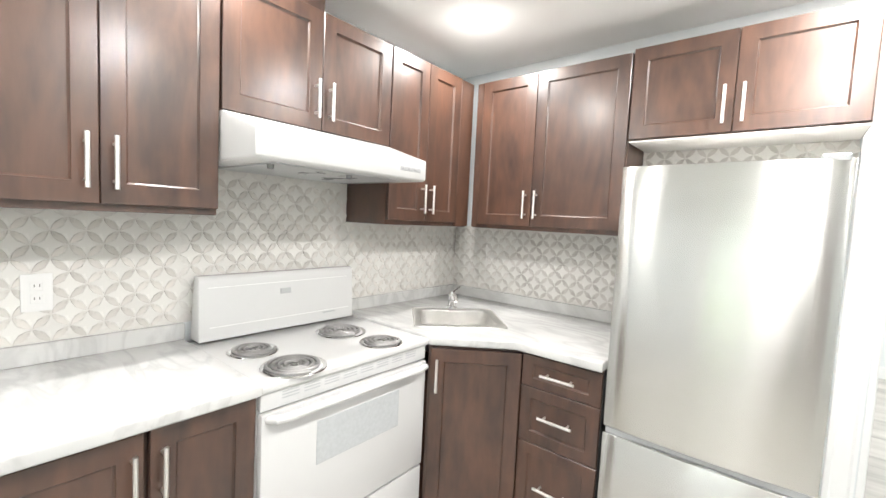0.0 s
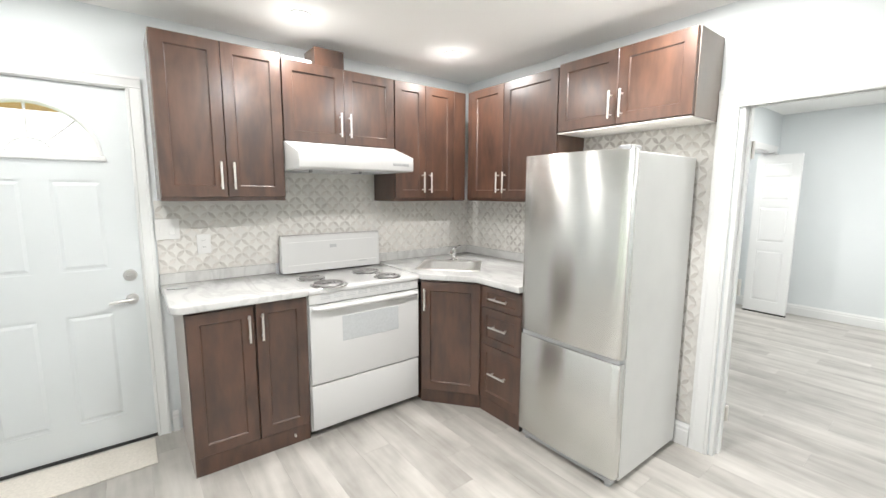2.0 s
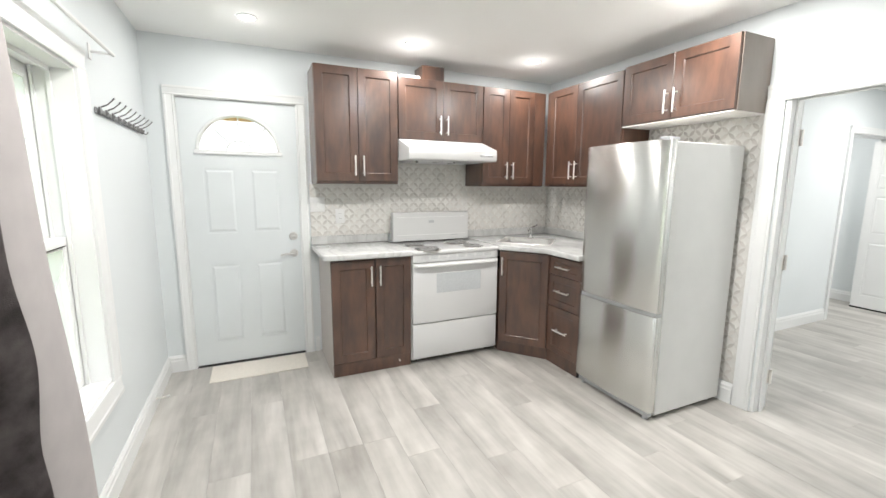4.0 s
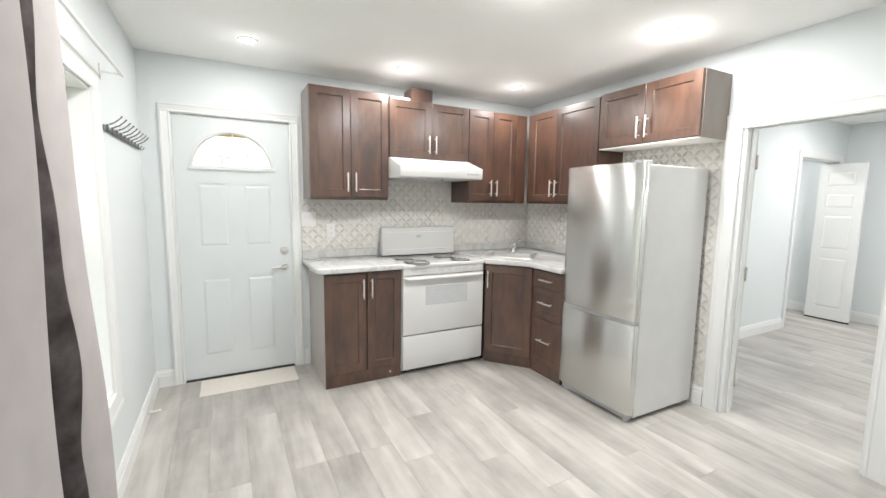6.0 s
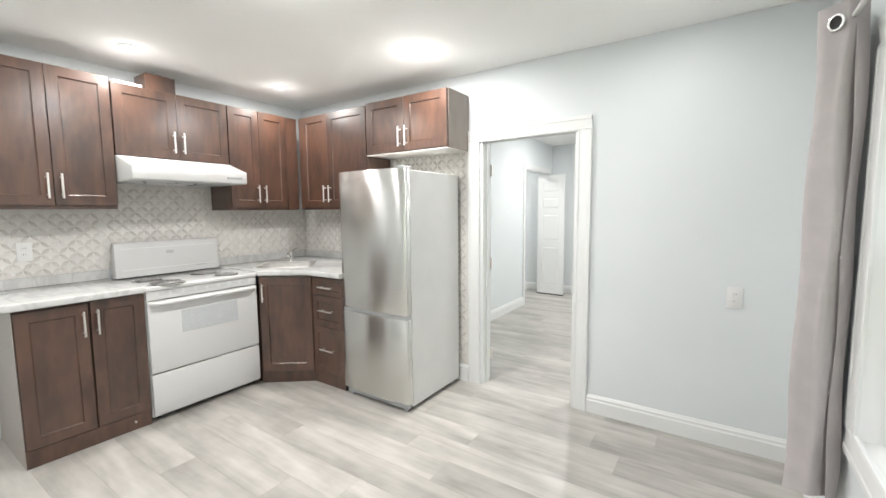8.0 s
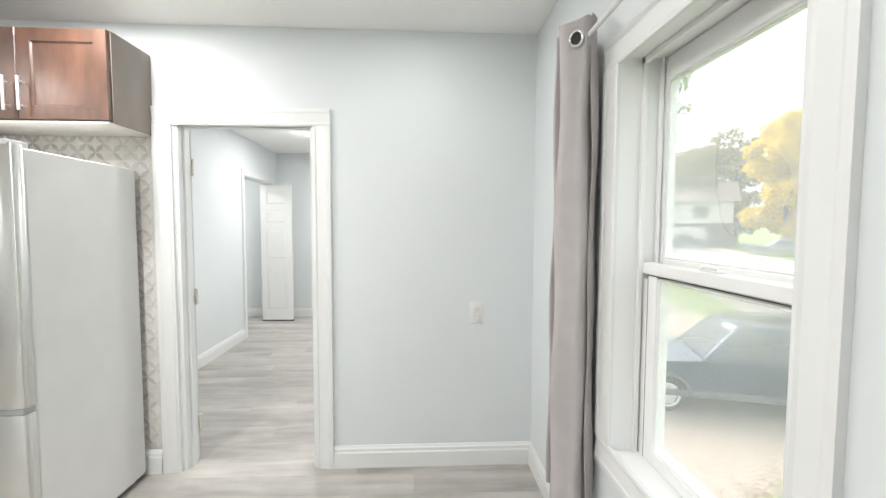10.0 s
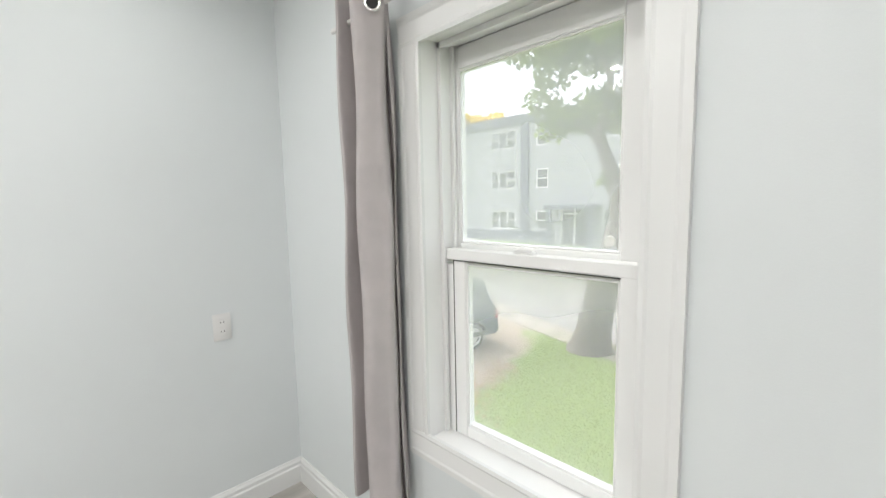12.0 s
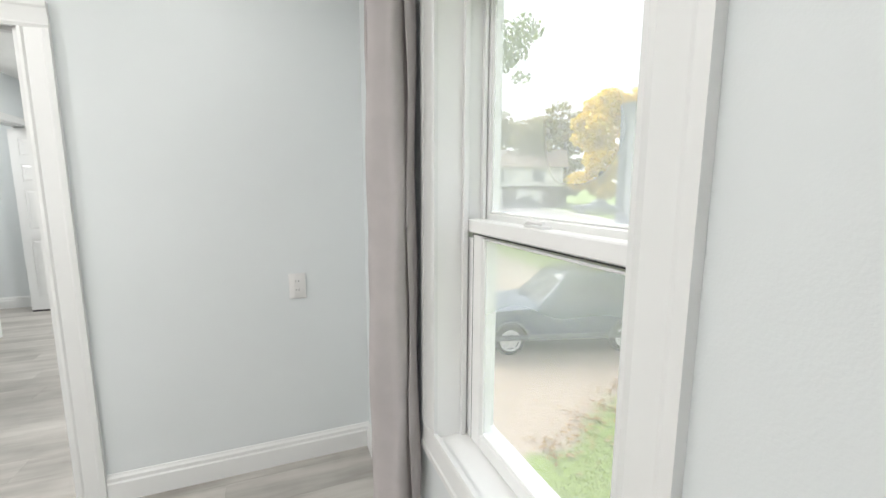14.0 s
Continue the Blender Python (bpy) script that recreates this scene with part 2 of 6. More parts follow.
def tube(bm, pts, r, seg=8, m=None, closed=False):
    """A round bar along points."""
    pts = [Vector(p) if m is None else m @ Vector(p) for p in pts]
    rings = []
    for i, p in enumerate(pts):
        a = pts[i - 1] if i or closed else p
        b = pts[(i + 1) % len(pts)] if i + 1 < len(pts) or closed else p
        d = (b - a).normalized()
        u = d.orthogonal().normalized() if not rings else (last - d * last.dot(d)).normalized()
        last = u
        w = d.cross(u)
        rr = r[i] if isinstance(r, (list, tuple)) else r
        rings.append([bm.verts.new(p + (u * math.cos(t) + w * math.sin(t)) * rr) for t in (2 * math.pi * k / seg for k in range(seg))])
    n = len(rings)
    for i in range(n if closed else n - 1):
        a, b = rings[i], rings[(i + 1) % n]
        for k in range(seg):
            bm.faces.new((a[k], a[(k + 1) % seg], b[(k + 1) % seg], b[k]))
    if not closed:
        bm.faces.new(rings[0][::-1])
        bm.faces.new(rings[-1])
    return bm


def prism(bm, pts, lift, m=None):
    """A polygon of 3D points, pushed along the vector lift."""
    lift = Vector(lift)
    a = [bm.verts.new(p if m is None else m @ Vector(p)) for p in pts]
    b = [bm.verts.new((Vector(p) + lift) if m is None else m @ (Vector(p) + lift)) for p in pts]
    bm.faces.new(a[::-1])
    bm.faces.new(b)
    for i in range(len(a)):
        j = (i + 1) % len(a)
        bm.faces.new((a[i], a[j], b[j], b[i]))
    return bm


BASES = {}


def thing(name, base, label, category, group=""):
    ob = tagged(new(name), label, category, group)
    ob.location = base
    ob.empty_display_size = 0.1
    BASES[ob] = Vector(base)
    return ob


def part(name, bm, material, parent=None, label="", smooth=False, kind=""):
    bmesh.ops.recalc_face_normals(bm, faces=bm.faces)
    me = bpy.data.meshes.new(name)
    bm.to_mesh(me)
    bm.free()
    me.materials.append(material)
    if smooth:
        me.shade_smooth()
        me.set_sharp_from_angle(angle=radians(40))
    ob = new(name, me)
    if parent is not None:
        ob.parent = parent
        ob.matrix_parent_inverse = Matrix.Translation(-BASES[parent]) if parent in BASES else Matrix()
    if label or kind:
        tagged(ob, label, "", "", kind)
    return ob


def setting(name, bm, material, label, category, parent=None, smooth=False):
    ob = part(name, bm, material, parent, smooth=smooth)
    return tagged(ob, label, category, "", "structure")


NB = bmesh.new
W, E, S, N = -1.535, 2.49, -0.99, 2.425

# ---- the shell ----
bm = NB()
box(bm, W - 0.12, W, S - 0.12, -0.815, -0.05, CEIL)
box(bm, W - 0.12, W, -0.005, N, -0.05, CEIL)
box(bm, W - 0.12, W, -0.815, -0.005, 2.012, CEIL)
setting("wall_west", bm, WALL, "pale grey painted wall behind the stove", "wall")
bm = NB()
box(bm, W - 0.12, 0.555, N, N + 0.12, -0.05, CEIL)
box(bm, 1.285, E, N, N + 0.12, -0.05, CEIL)
box(bm, 0.555, 1.285, N, N + 0.12, 1.915, CEIL)
setting("wall_north", bm, WALL, "pale grey painted wall with a doorway", "wall")
EY0, EY1, EZ0, EZ1 = 0.785, 1.455, 0.605, 1.90
bm = NB()
box(bm, E, E + 0.185, S - 0.12, EY0 - 0.012, -2.4, CEIL)
box(bm, E, E + 0.185, EY1 + 0.012, N + 0.12, -2.4, CEIL)
box(bm, E, E + 0.185, EY0 - 0.012, EY1 + 0.012, -2.4, EZ0 - 0.012)
box(bm, E, E + 0.185, EY0 - 0.012, EY1 + 0.012, EZ1 + 0.012, CEIL)
setting("wall_east", bm, WALL, "pale grey painted wall with a sash window", "wall")
SX0, SX1, SZ0, SZ1 = -0.30, 0.355, 0.49, 1.87
bm = NB()
box(bm, W, SX0 - 0.012, S - 0.20, S, -0.05, CEIL)
box(bm, SX1 + 0.012, E, S - 0.20, S, -0.05, CEIL)
box(bm, SX0 - 0.012, SX1 + 0.012, S - 0.20, S, -0.05, SZ0 - 0.012)
box(bm, SX0 - 0.012, SX1 + 0.012, S - 0.20, S, SZ1 + 0.012, CEIL)
setting("wall_south", bm, WALL, "pale grey painted wall with a curtained window", "wall")
bm = NB()
box(bm, W - 0.12, E + 0.185, S - 0.2, 6.6, CEIL, CEIL + 0.12)
setting("ceiling", bm, CEILING, "flat white painted ceiling", "ceiling")
# the further room
bm = NB()
box(bm, -0.37, -0.25, N + 0.12, 5.2, -0.05, CEIL)
box(bm, -0.37, -0.25, 6.12, 6.33, -0.05, CEIL)
box(bm, -0.37, -0.25, 5.2, 6.12, 1.95, CEIL)
setting("wall_further_room_west", bm, WALL, "pale grey painted wall of the further room", "wall")
bm = NB()
box(bm, -1.65, E + 0.185, 6.33, 6.45, -0.05, CEIL)
setting("wall_further_room_north", bm, WALL, "pale grey painted far wall of the further room", "wall")
bm = NB()
box(bm, E, E + 0.185, N + 0.12, 6.33, -2.4, CEIL)
setting("wall_further_room_east", bm, WALL, "pale grey painted side wall of the further room", "wall")
bm = NB()
box(bm, -1.65, -1.53, N + 0.12, 6.33, -0.05, CEIL)
setting("wall_closet", bm, WALL, "pale grey painted wall behind the further doorway", "wall")
bm = NB()
box(bm, W - 0.12, E, S - 0.12, 6.45, -0.12, -0.011)
floor = setting("floor", bm, SUBFLOOR, "grey-brown oak laminate plank floor", "floor")

bm = NB()
box(bm, W - 0.12, E - 0.002, S - 0.19, 6.45, -2.4, -0.125)
setting("foundation", bm, mat("foundation_concrete", (0.36, 0.35, 0.34), 0.9, var=0.1, scale=3, bump=0.3, bscale=60), "grey concrete foundation under the house", "foundation")

def trim_run(name, pts, normal, h=0.125, label="white moulded baseboard along the wall"):
    """A moulded baseboard from pts[0] to pts[1]; normal points into the room."""
    (x0, y0), (x1, y1) = pts
    nx, ny = normal
    prof = [(0, 0), (0.016, 0), (0.016, h * 0.68), (0.012, h * 0.74), (0.012, h * 0.86), (0.007, h * 0.93), (0.004, h), (0, h)]
    bm = NB()
    prism(bm, [(x0 + nx * d, y0 + ny * d, z) for d, z in prof], (x1 - x0, y1 - y0, 0))
    return setting(name, bm, TRIM, label, "baseboard")


trim_run("baseboard", [(W, S), (W, -0.875)], (1, 0))
trim_run("baseboard", [(W, 0.068), (W, 0.10)], (1, 0))
trim_run("baseboard", [(W + 0.017, S), (E - 0.017, S)], (0, 1))
trim_run("baseboard", [(E, S), (E, N - 0.017)], (-1, 0))
trim_run("baseboard", [(1.376, N), (E, N)], (0, -1))
trim_run("baseboard", [(0.20, N - 0.008), (0.452, N - 0.008)], (0, -1), h=0.132)
trim_run("baseboard", [(-0.25, N + 0.12), (-0.25, 5.13)], (1, 0))
trim_run("baseboard", [(-1.53, 6.33), (E, 6.33)], (0, -1))
trim_run("baseboard", [(E, N + 0.12), (E, 6.31)], (-1, 0))


def casing(name, along, at, out, a0, a1, z0, z1, wide, sill, label, depth=0.02, drop=True):
    """A moulded casing round an opening. along: 0 if the wall runs in x, 1 if in y; out: +1 or -1, into the room."""
    def pos(a, d, z):
        return (a, at + out * d, z) if along == 0 else (at + out * d, a, z)
    bm = NB()
    prof = [(0, 0), (0, depth * 0.65), (wide * 0.12, depth * 0.8), (wide * 0.2, depth * 0.6), (wide * 0.72, depth * 0.85), (wide * 0.80, depth), (wide, depth), (wide, 0)]
    prism(bm, [pos(a0 - w, d, z0) for w, d in prof], (0, 0, z1 - z0))
    prism(bm, [pos(a1 + w, d, z0) for w, d in prof], (0, 0, z1 - z0))
    span = Vector(pos(a1 + wide, 0, 0)) - Vector(pos(a0 - wide, 0, 0))
    prism(bm, [pos(a0 - wide, d * 1.08, z1 + w) for w, d in prof], span)
    if sill:
        prism(bm, [pos(a0 - wide, d * 1.08, z0 - w) for w, d in prof], span)
    return setting(name, bm, TRIM, label, "trim")


casing("trim_entry_door", 1, W, 1, -0.81, -0.01, 0.0, 2.005, 0.064, False, "white casing round the entry door")
casing("trim_inner_doorway", 0, N, -1, 0.548, 1.283, 0.0, 1.885, 0.092, False, "white casing round the inner doorway")
casing("trim_closet_doorway", 1, -0.25, 1, 5.2, 6.12, 0.0, 1.945, 0.07, False, "white casing round the further doorway")
casing("trim_window_east", 1, E, -1, EY0 + 0.006, EY1 - 0.015, EZ0 + 0.03, EZ1 - 0.03, 0.088, True, "white moulded casing round the sash window", depth=0.017)
casing("trim_window_south", 0, S, 1, SX0, SX1, SZ0, SZ1, 0.088, True, "white moulded casing round the curtained window", depth=0.022)
# jamb lining of the inner doorway
bm = NB()
box(bm, 0.556, 0.574, N + 0.002, N + 0.118, 0, 1.896)
box(bm, 1.266, 1.284, N + 0.002, N + 0.118, 0, 1.896)
box(bm, 0.556, 1.284, N + 0.002, N + 0.118, 1.896, 1.914)
box(bm, 0.574, 0.586, N + 0.05, N + 0.085, 0, 1.884)
box(bm, 1.254, 1.266, N + 0.05, N + 0.085, 0, 1.884)
box(bm, 0.574, 1.266, N + 0.05, N + 0.085, 1.884, 1.896)
setting("trim_inner_jamb", bm, TRIM, "white wooden jamb of the inner doorway", "trim")
bm = NB()
for a, b in ((5.2, 5.216), (6.104, 6.12)):
    box(bm, -0.368, -0.252, a, b, 0, 1.948)
box(bm, -0.368, -0.252, 5.2, 6.12, 1.934, 1.948)
setting("trim_closet_jamb", bm, TRIM, "white wooden jamb of the further doorway", "trim")

# ---- doors ----
def panel_leaf(bm, w, h, panels, m, t=0.042, lite=None):
    """A panelled leaf in its own frame: x across, z up, front at y = 0, back at y = t. panels: (x0, x1, z0, z1)."""
    box(bm, 0, w, 0.006, t - 0.006, 0, h, 0.002, m)
    xs = sorted({0, w, *(p[0] for p in panels), *(p[1] for p in panels)})
    zs = sorted({0, h, *(p[2] for p in panels), *(p[3] for p in panels)})
    for y0, y1 in ((0.0, 0.0065), (t - 0.0065, t)):
        for i in range(len(xs) - 1):
            for k in range(len(zs) - 1):
                cx, cz = (xs[i] + xs[i + 1]) / 2, (zs[k] + zs[k + 1]) / 2
                if not any(p[0] < cx < p[1] and p[2] < cz < p[3] for p in panels):
                    box(bm, xs[i], xs[i + 1], y0, y1, zs[k], zs[k + 1], 0, m)
        for x0, x1, z0, z1 in panels:
            g = 0.028
            a, b = (y0, 0.0065) if y0 == 0 else (t, t - 0.0065)
            pts0 = [(x0 + g * 0.4, b, z0 + g * 0.4), (x1 - g * 0.4, b, z0 + g * 0.4), (x1 - g * 0.4, b, z1 - g * 0.4), (x0 + g * 0.4, b, z1 - g * 0.4)]
            pts1 = [(x0 + g, a, z0 + g), (x1 - g, a, z0 + g), (x1 - g, a, z1 - g), (x0 + g, a, z1 - g)]
            v0, v1 = [bm.verts.new(m @ Vector(p)) for p in pts0], [bm.verts.new(m @ Vector(p)) for p in pts1]
            bm.faces.new(v1)
            for q in range(4):
                bm.faces.new((v0[q], v0[(q + 1) % 4], v1[(q + 1) % 4], v1[q]))


def lever(parent, m, side=1):
    """A lever handle on a round rose, out along -y of its frame."""
    bm = NB()
    cyl(bm, (0, 0, 0), (0, -0.012, 0), 0.031, 0.027, 24, m)
    cyl(bm, (0, -0.010, 0), (0, -0.048, 0), 0.011, 0.010, 16, m)
    tube(bm, [(0, -0.046, 0), (-0.03 * side, -0.052, 0.002), (-0.07 * side, -0.050, 0.0), (-0.105 * side, -0.046, -0.006)], [0.011, 0.010, 0.009, 0.007], 10, m)
    return part("door_handle", bm, LOCKMETAL, parent, "satin nickel lever handle", smooth=True)


# entry door: faces +x
MD = pose(W - 0.012, -0.805, 0.012, 0, 0, 90)
DW, DH = 0.79, 1.985
entry = thing("door_1", (W - 0.03, -0.41, 0.0), "closed white six-panel steel entry door with fan light", "door")
tagged(entry, kind="structure")
LX, LZ, LA, LB = 0.385, 1.630, 0.262, 0.245
bm = NB()
panels = [(0.135, 0.345, 1.02, 1.50), (0.445, 0.655, 1.02, 1.50), (0.135, 0.345, 0.17, 0.78), (0.445, 0.655, 0.17, 0.78)]
# below the fan light
t = 0.042
def fan(a, b, k):
    return [(LX + a * math.cos(u), LZ + b * math.sin(u)) for u in (math.pi * q / k for q in range(k + 1))]
panel_leaf(bm, DW, LZ - 0.02, panels, MD, t)
arc = fan(LA, LB, 20)
z0 = LZ - 0.02
outline = [(0, z0), (DW, z0), (DW, DH), (0, DH)]
# the leaf round the fan light, in strips
for y0, y1 in ((0.0, t),):
    box(bm, 0, LX - LA, y0, y1, z0, DH, 0, MD)
    box(bm, LX + LA, DW, y0, y1, z0, DH, 0, MD)
    box(bm, LX - LA, LX + LA, y0, y1, z0, LZ, 0, MD)
    for q in range(20):
        (xa, za), (xb, zb) = arc[q], arc[q + 1]
        prism(bm, [(xa, y0, za), (xb, y0, zb), (xb, y0, DH), (xa, y0, DH)], (0, y1 - y0, 0), MD)
leaf = part("leaf", bm, DOORPAINT, entry)
bm = NB()
ring = fan(LA + 0.012, LB + 0.012, 24)
tube(bm, [(x, -0.004, z) for x, z in ring], 0.011, 8, MD)
box(bm, LX - LA - 0.035, LX + LA + 0.035, -0.014, 0.004, LZ - 0.03, LZ, 0.004, MD)
tube(bm, [(LX + 0.085 * math.cos(u), 0.018, LZ + 0.075 * math.sin(u)) for u in (math.pi * q / 12 for q in range(13))], 0.006, 6, MD)
for u in (45, 90, 135):
    c, s = math.cos(radians(u)), math.sin(radians(u))
    tube(bm, [(LX + 0.085 * c, 0.018, LZ + 0.075 * s), (LX + LA * c, 0.018, LZ + LB * s)], 0.006, 6, MD)
part("fan_light_frame", bm, TRIM, entry, "white fan light frame with grille bars", smooth=True)
bm = NB()
prism(bm, [(x, 0.022, z) for x, z in fan(LA, LB, 24)], (0, 0.004, 0), MD)
pane = part("pane", bm, GLASS, entry)
pane.visible_shadow = False
lever(entry, MD @ Matrix.Translation((0.735, 0, 0.838)))
bm = NB()
cyl(bm, (0.735, 0, 0.975), (0.735, -0.016, 0.975), 0.033, 0.029, 28, MD)
cyl(bm, (0.735, -0.016, 0.975), (0.735, -0.020, 0.975), 0.018, 0.018, 20, MD)
box(bm, 0.715, 0.755, -0.036, -0.020, 0.970, 0.980, 0.002, MD)
part("deadbolt", bm, LOCKMETAL, entry, "satin nickel deadbolt turn", smooth=True)
bm = NB()
box(bm, W - 0.10, W + 0.004, -0.80, -0.02, -0.008, 0.0105, 0.003)
part("threshold", bm, DARKGAP, entry, "black rubber door sweep and threshold")
bm = NB()
box(bm, W - 0.105, W - 0.001, -0.8145, -0.806, 0, 2.0)
box(bm, W - 0.105, W - 0.001, -0.014, -0.0055, 0, 2.0)
box(bm, W - 0.105, W - 0.001, -0.8145, -0.0055, 2.0, 2.0115)
setting("trim_entry_jamb", bm, TRIM, "white jamb of the entry door", "trim")

# inner door: swung open against the wall of the further room
MI = pose(0.572, N + 0.135, 0.01, 0, 0, 148)
inner = thing("door_2", (0.572, N + 0.135, 0.0), "white panelled inner door swung wide open", "door")
tagged(inner, kind="structure")
bm = NB()
w = 0.69
panels = [(0.10, 0.315, 1.62, 1.80), (0.375, 0.59, 1.62, 1.80), (0.10, 0.315, 0.93, 1.52), (0.375, 0.59, 0.93, 1.52), (0.10, 0.315, 0.18, 0.80), (0.375, 0.59, 0.18, 0.80)]
panel_leaf(bm, w, 1.875, panels, MI, 0.035)
part("leaf", bm, TRIM, inner)
for z in (0.22, 0.95, 1.68):
    bm = NB()
    cyl(bm, (0.584, N + 0.128, z - 0.045), (0.584, N + 0.128, z + 0.045), 0.008, seg=12)
    box(bm, 0.5745, 0.577, N + 0.088, N + 0.126, z - 0.043, z + 0.043)
    part("hinge", bm, NICKEL, inner, "satin nickel butt hinge", smooth=True)
lever(inner, MI @ Matrix.Translation((0.63, 0, 0.92)))

# closet door, standing open in the further room
MC = pose(-0.385, 6.055, 0.02, 0, 0, -2)
closet = thing("door_3", (-0.17, 6.06, 0.0), "narrow white five-panel door standing open", "door")
tagged(closet, kind="structure")
bm = NB()
panel_leaf(bm, 0.43, 1.89, [(0.075, 0.355, 1.62, 1.80), (0.075, 0.355, 1.36, 1.54), (0.075, 0.355, 0.86, 1.28), (0.075, 0.355, 0.14, 0.76)], MC, 0.035)
part("leaf", bm, TRIM, closet)
# no real sweep: a black strip paints the shade under the leaf
bm = NB()
box(bm, 0.0, 0.43, 0.004, 0.03, -0.02, 0.0, 0, MC)
part("sweep", bm, DARKGAP, closet, "dark strip painting the shaded gap under the door")


# ---- cabinets ----
def bar_handle(parent, m, x, z, length, upright=True):
    """A round bar pull on two posts, standing out along -y."""
    bm = NB()
    a, b = -length / 2, length / 2
    def p(s, d):
        return (x, -d, z + s) if upright else (x + s, -d, z)
    tube(bm, [p(a, 0.032), p(a + 0.001, 0.032), p(b - 0.001, 0.032), p(b, 0.032)], 0.0062, 10, m)
    for s in (a + 0.022, b - 0.022):
        tube(bm, [p(s, -0.001), p(s, 0.031)], 0.0045, 8, m)
    return part("handle", bm, NICKEL, parent, "brushed nickel bar handle", smooth=True)


def shaker(name, parent, m, x0, x1, z0, z1, stile=0.058, rail=0.058, handle=None, t=0.020):
    """A shaker front with a sunk panel and bevelled inner edge; its front at y = 0."""
    bm = NB()
    a0, a1, c0, c1 = x0 + stile, x1 - stile, z0 + rail, z1 - rail
    s, e = 0.006, 0.0018
    def loop(xa, xb, za, zb, y):
        return [bm.verts.new(m @ Vector(p)) for p in ((xa, y, za), (xb, y, za), (xb, y, zb), (xa, y, zb))]
    rings = [loop(x0, x1, z0, z1, t), loop(x0, x1, z0, z1, e), loop(x0 + e, x1 - e, z0 + e, z1 - e, 0), loop(a0, a1, c0, c1, 0),
             loop(a0 + 0.0015, a1 - 0.0015, c0 + 0.0015, c1 - 0.0015, 0.0045), loop(a0 + s, a1 - s, c0 + s, c1 - s, 0.0095)]
    for lo, li in zip(rings, rings[1:]):
        for q in range(4):
            bm.faces.new((lo[q], lo[(q + 1) % 4], li[(q + 1) % 4], li[q]))
    bm.faces.new(rings[0])
    bm.faces.new(rings[-1])
    ob = part(name, bm, CAB, parent)
    if handle:
        bar_handle(ob, m, *handle)
    return ob


def carcass(parent, m, w, h, d, material=CAB, z0=0.0, side=None):
    bm = NB()
    box(bm, 0, w, 0.0215, d, z0, h, 0.001, m)
    return part("body", bm, material, parent)


def upper_cabinet(label, base, rz, w, h, d, split, z_handle=0.115, lip=0.022, left=0.003, right=0.003, group="dark wood wall cabinets"):
    m = pose(*base, 0, 0, rz)
    cab = thing("wall_cabinet", base, label, "cabinet", group)
    carcass(cab, m, w, h, d)
    shaker("door", cab, m, left, split - 0.0015, lip, h - 0.002, handle=(split - 0.032, lip + z_handle, 0.148))
    shaker("door", cab, m, split + 0.0015, w - right, lip, h - 0.002, handle=(split + 0.032, lip + z_handle, 0.148))
    return cab, m


XF, YF = -1.214, 2.125
DU = XF - W
upper_cabinet("tall two-door dark stained wood wall cabinet beside the entry door", (XF, 0.086, 1.405), 90, 0.626, 0.845, DU - 0.001, 0.313)
cabB, mB = upper_cabinet("short two-door dark stained wood cabinet above the range hood", (XF, 0.7145, 1.757), 90, 0.757, 0.468, DU - 0.001, 0.385, lip=0.004)
cabD, mD = upper_cabinet("two-door dark stained wood wall cabinet in the corner", (XF, 1.474, 1.392), 90, 0.649, 0.833, DU - 0.001, 0.263, right=0.12)
bm = NB()
box(bm, 0.535, 0.649, 0.004, 0.021, 0.004, 0.83, 0.001, mD)
part("filler", bm, CAB, cabD)
cabC, mC = upper_cabinet("two-door dark stained wood wall cabinet meeting the corner cabinet", (XF + 0.022, YF, 1.392), 0, 0.853, 0.833, N - YF - 0.001, 0.386, left=0.045)
bm = NB()
box(bm, 0.0, 0.042, 0.004, 0.021, 0.004, 0.83, 0.001, mC)
part("filler", bm, CAB, cabC)
cabF, mF = upper_cabinet("short two-door dark stained wood cabinet above the fridge", (-0.336, YF, 1.825), 0, 0.786, 0.412, N - YF - 0.001, 0.392, lip=0.008, z_handle=0.105)
bm = NB()
box(bm, 0.006, 0.784, 0.0, N - YF - 0.004, -0.006, -0.0005, 0, mF)
part("bottom_panel", bm, CABIN, cabF, "white laminate underside")
bm = NB()
box(bm, 0.7865, 0.789, 0.022, N - YF - 0.001, 0.0, 0.412, 0, mF)
part("side_panel", bm, CABBROWN, cabF, "greyish brown laminate side panel")
# the boxed duct over the hood cabinet
bm = NB()
box(bm, XF - 0.20, XF - 0.022, 0.925, 1.115, 2.226, 2.335, 0.002)
duct = part("duct_cover", bm, CAB)
tagged(duct, "small dark wood duct box on the hood cabinet", "duct cover")
bm = NB()
box(bm, XF - 0.10, XF - 0.02, 0.74, 0.905, 2.226, 2.246, 0.003)
strip = part("trim_offcut", bm, PLASTIC)
tagged(strip, "white offcut lying on the hood cabinet", "offcut")

# base cabinets
XB = -0.945
baseA = thing("base_cabinet", (XB, 0.118, 0), "dark stained wood base cabinet with two doors and grey side", "cabinet", "dark wood base cabinets")
m = pose(XB, 0.118, 0, 0, 0, 90)
WA = 0.592
bm = NB()
box(bm, 0.0, WA, 0.0215, -W + XB - 0.001, 0.0, 0.872, 0.001, m)
part("body", bm, CAB, baseA)
bm = NB()
box(bm, -0.0035, -0.0005, 0.004, -W + XB - 0.03, 0.0, 0.872, 0, m)
part("side_panel", bm, CABSIDE, baseA, "pale grey laminate side panel")
bm = NB()
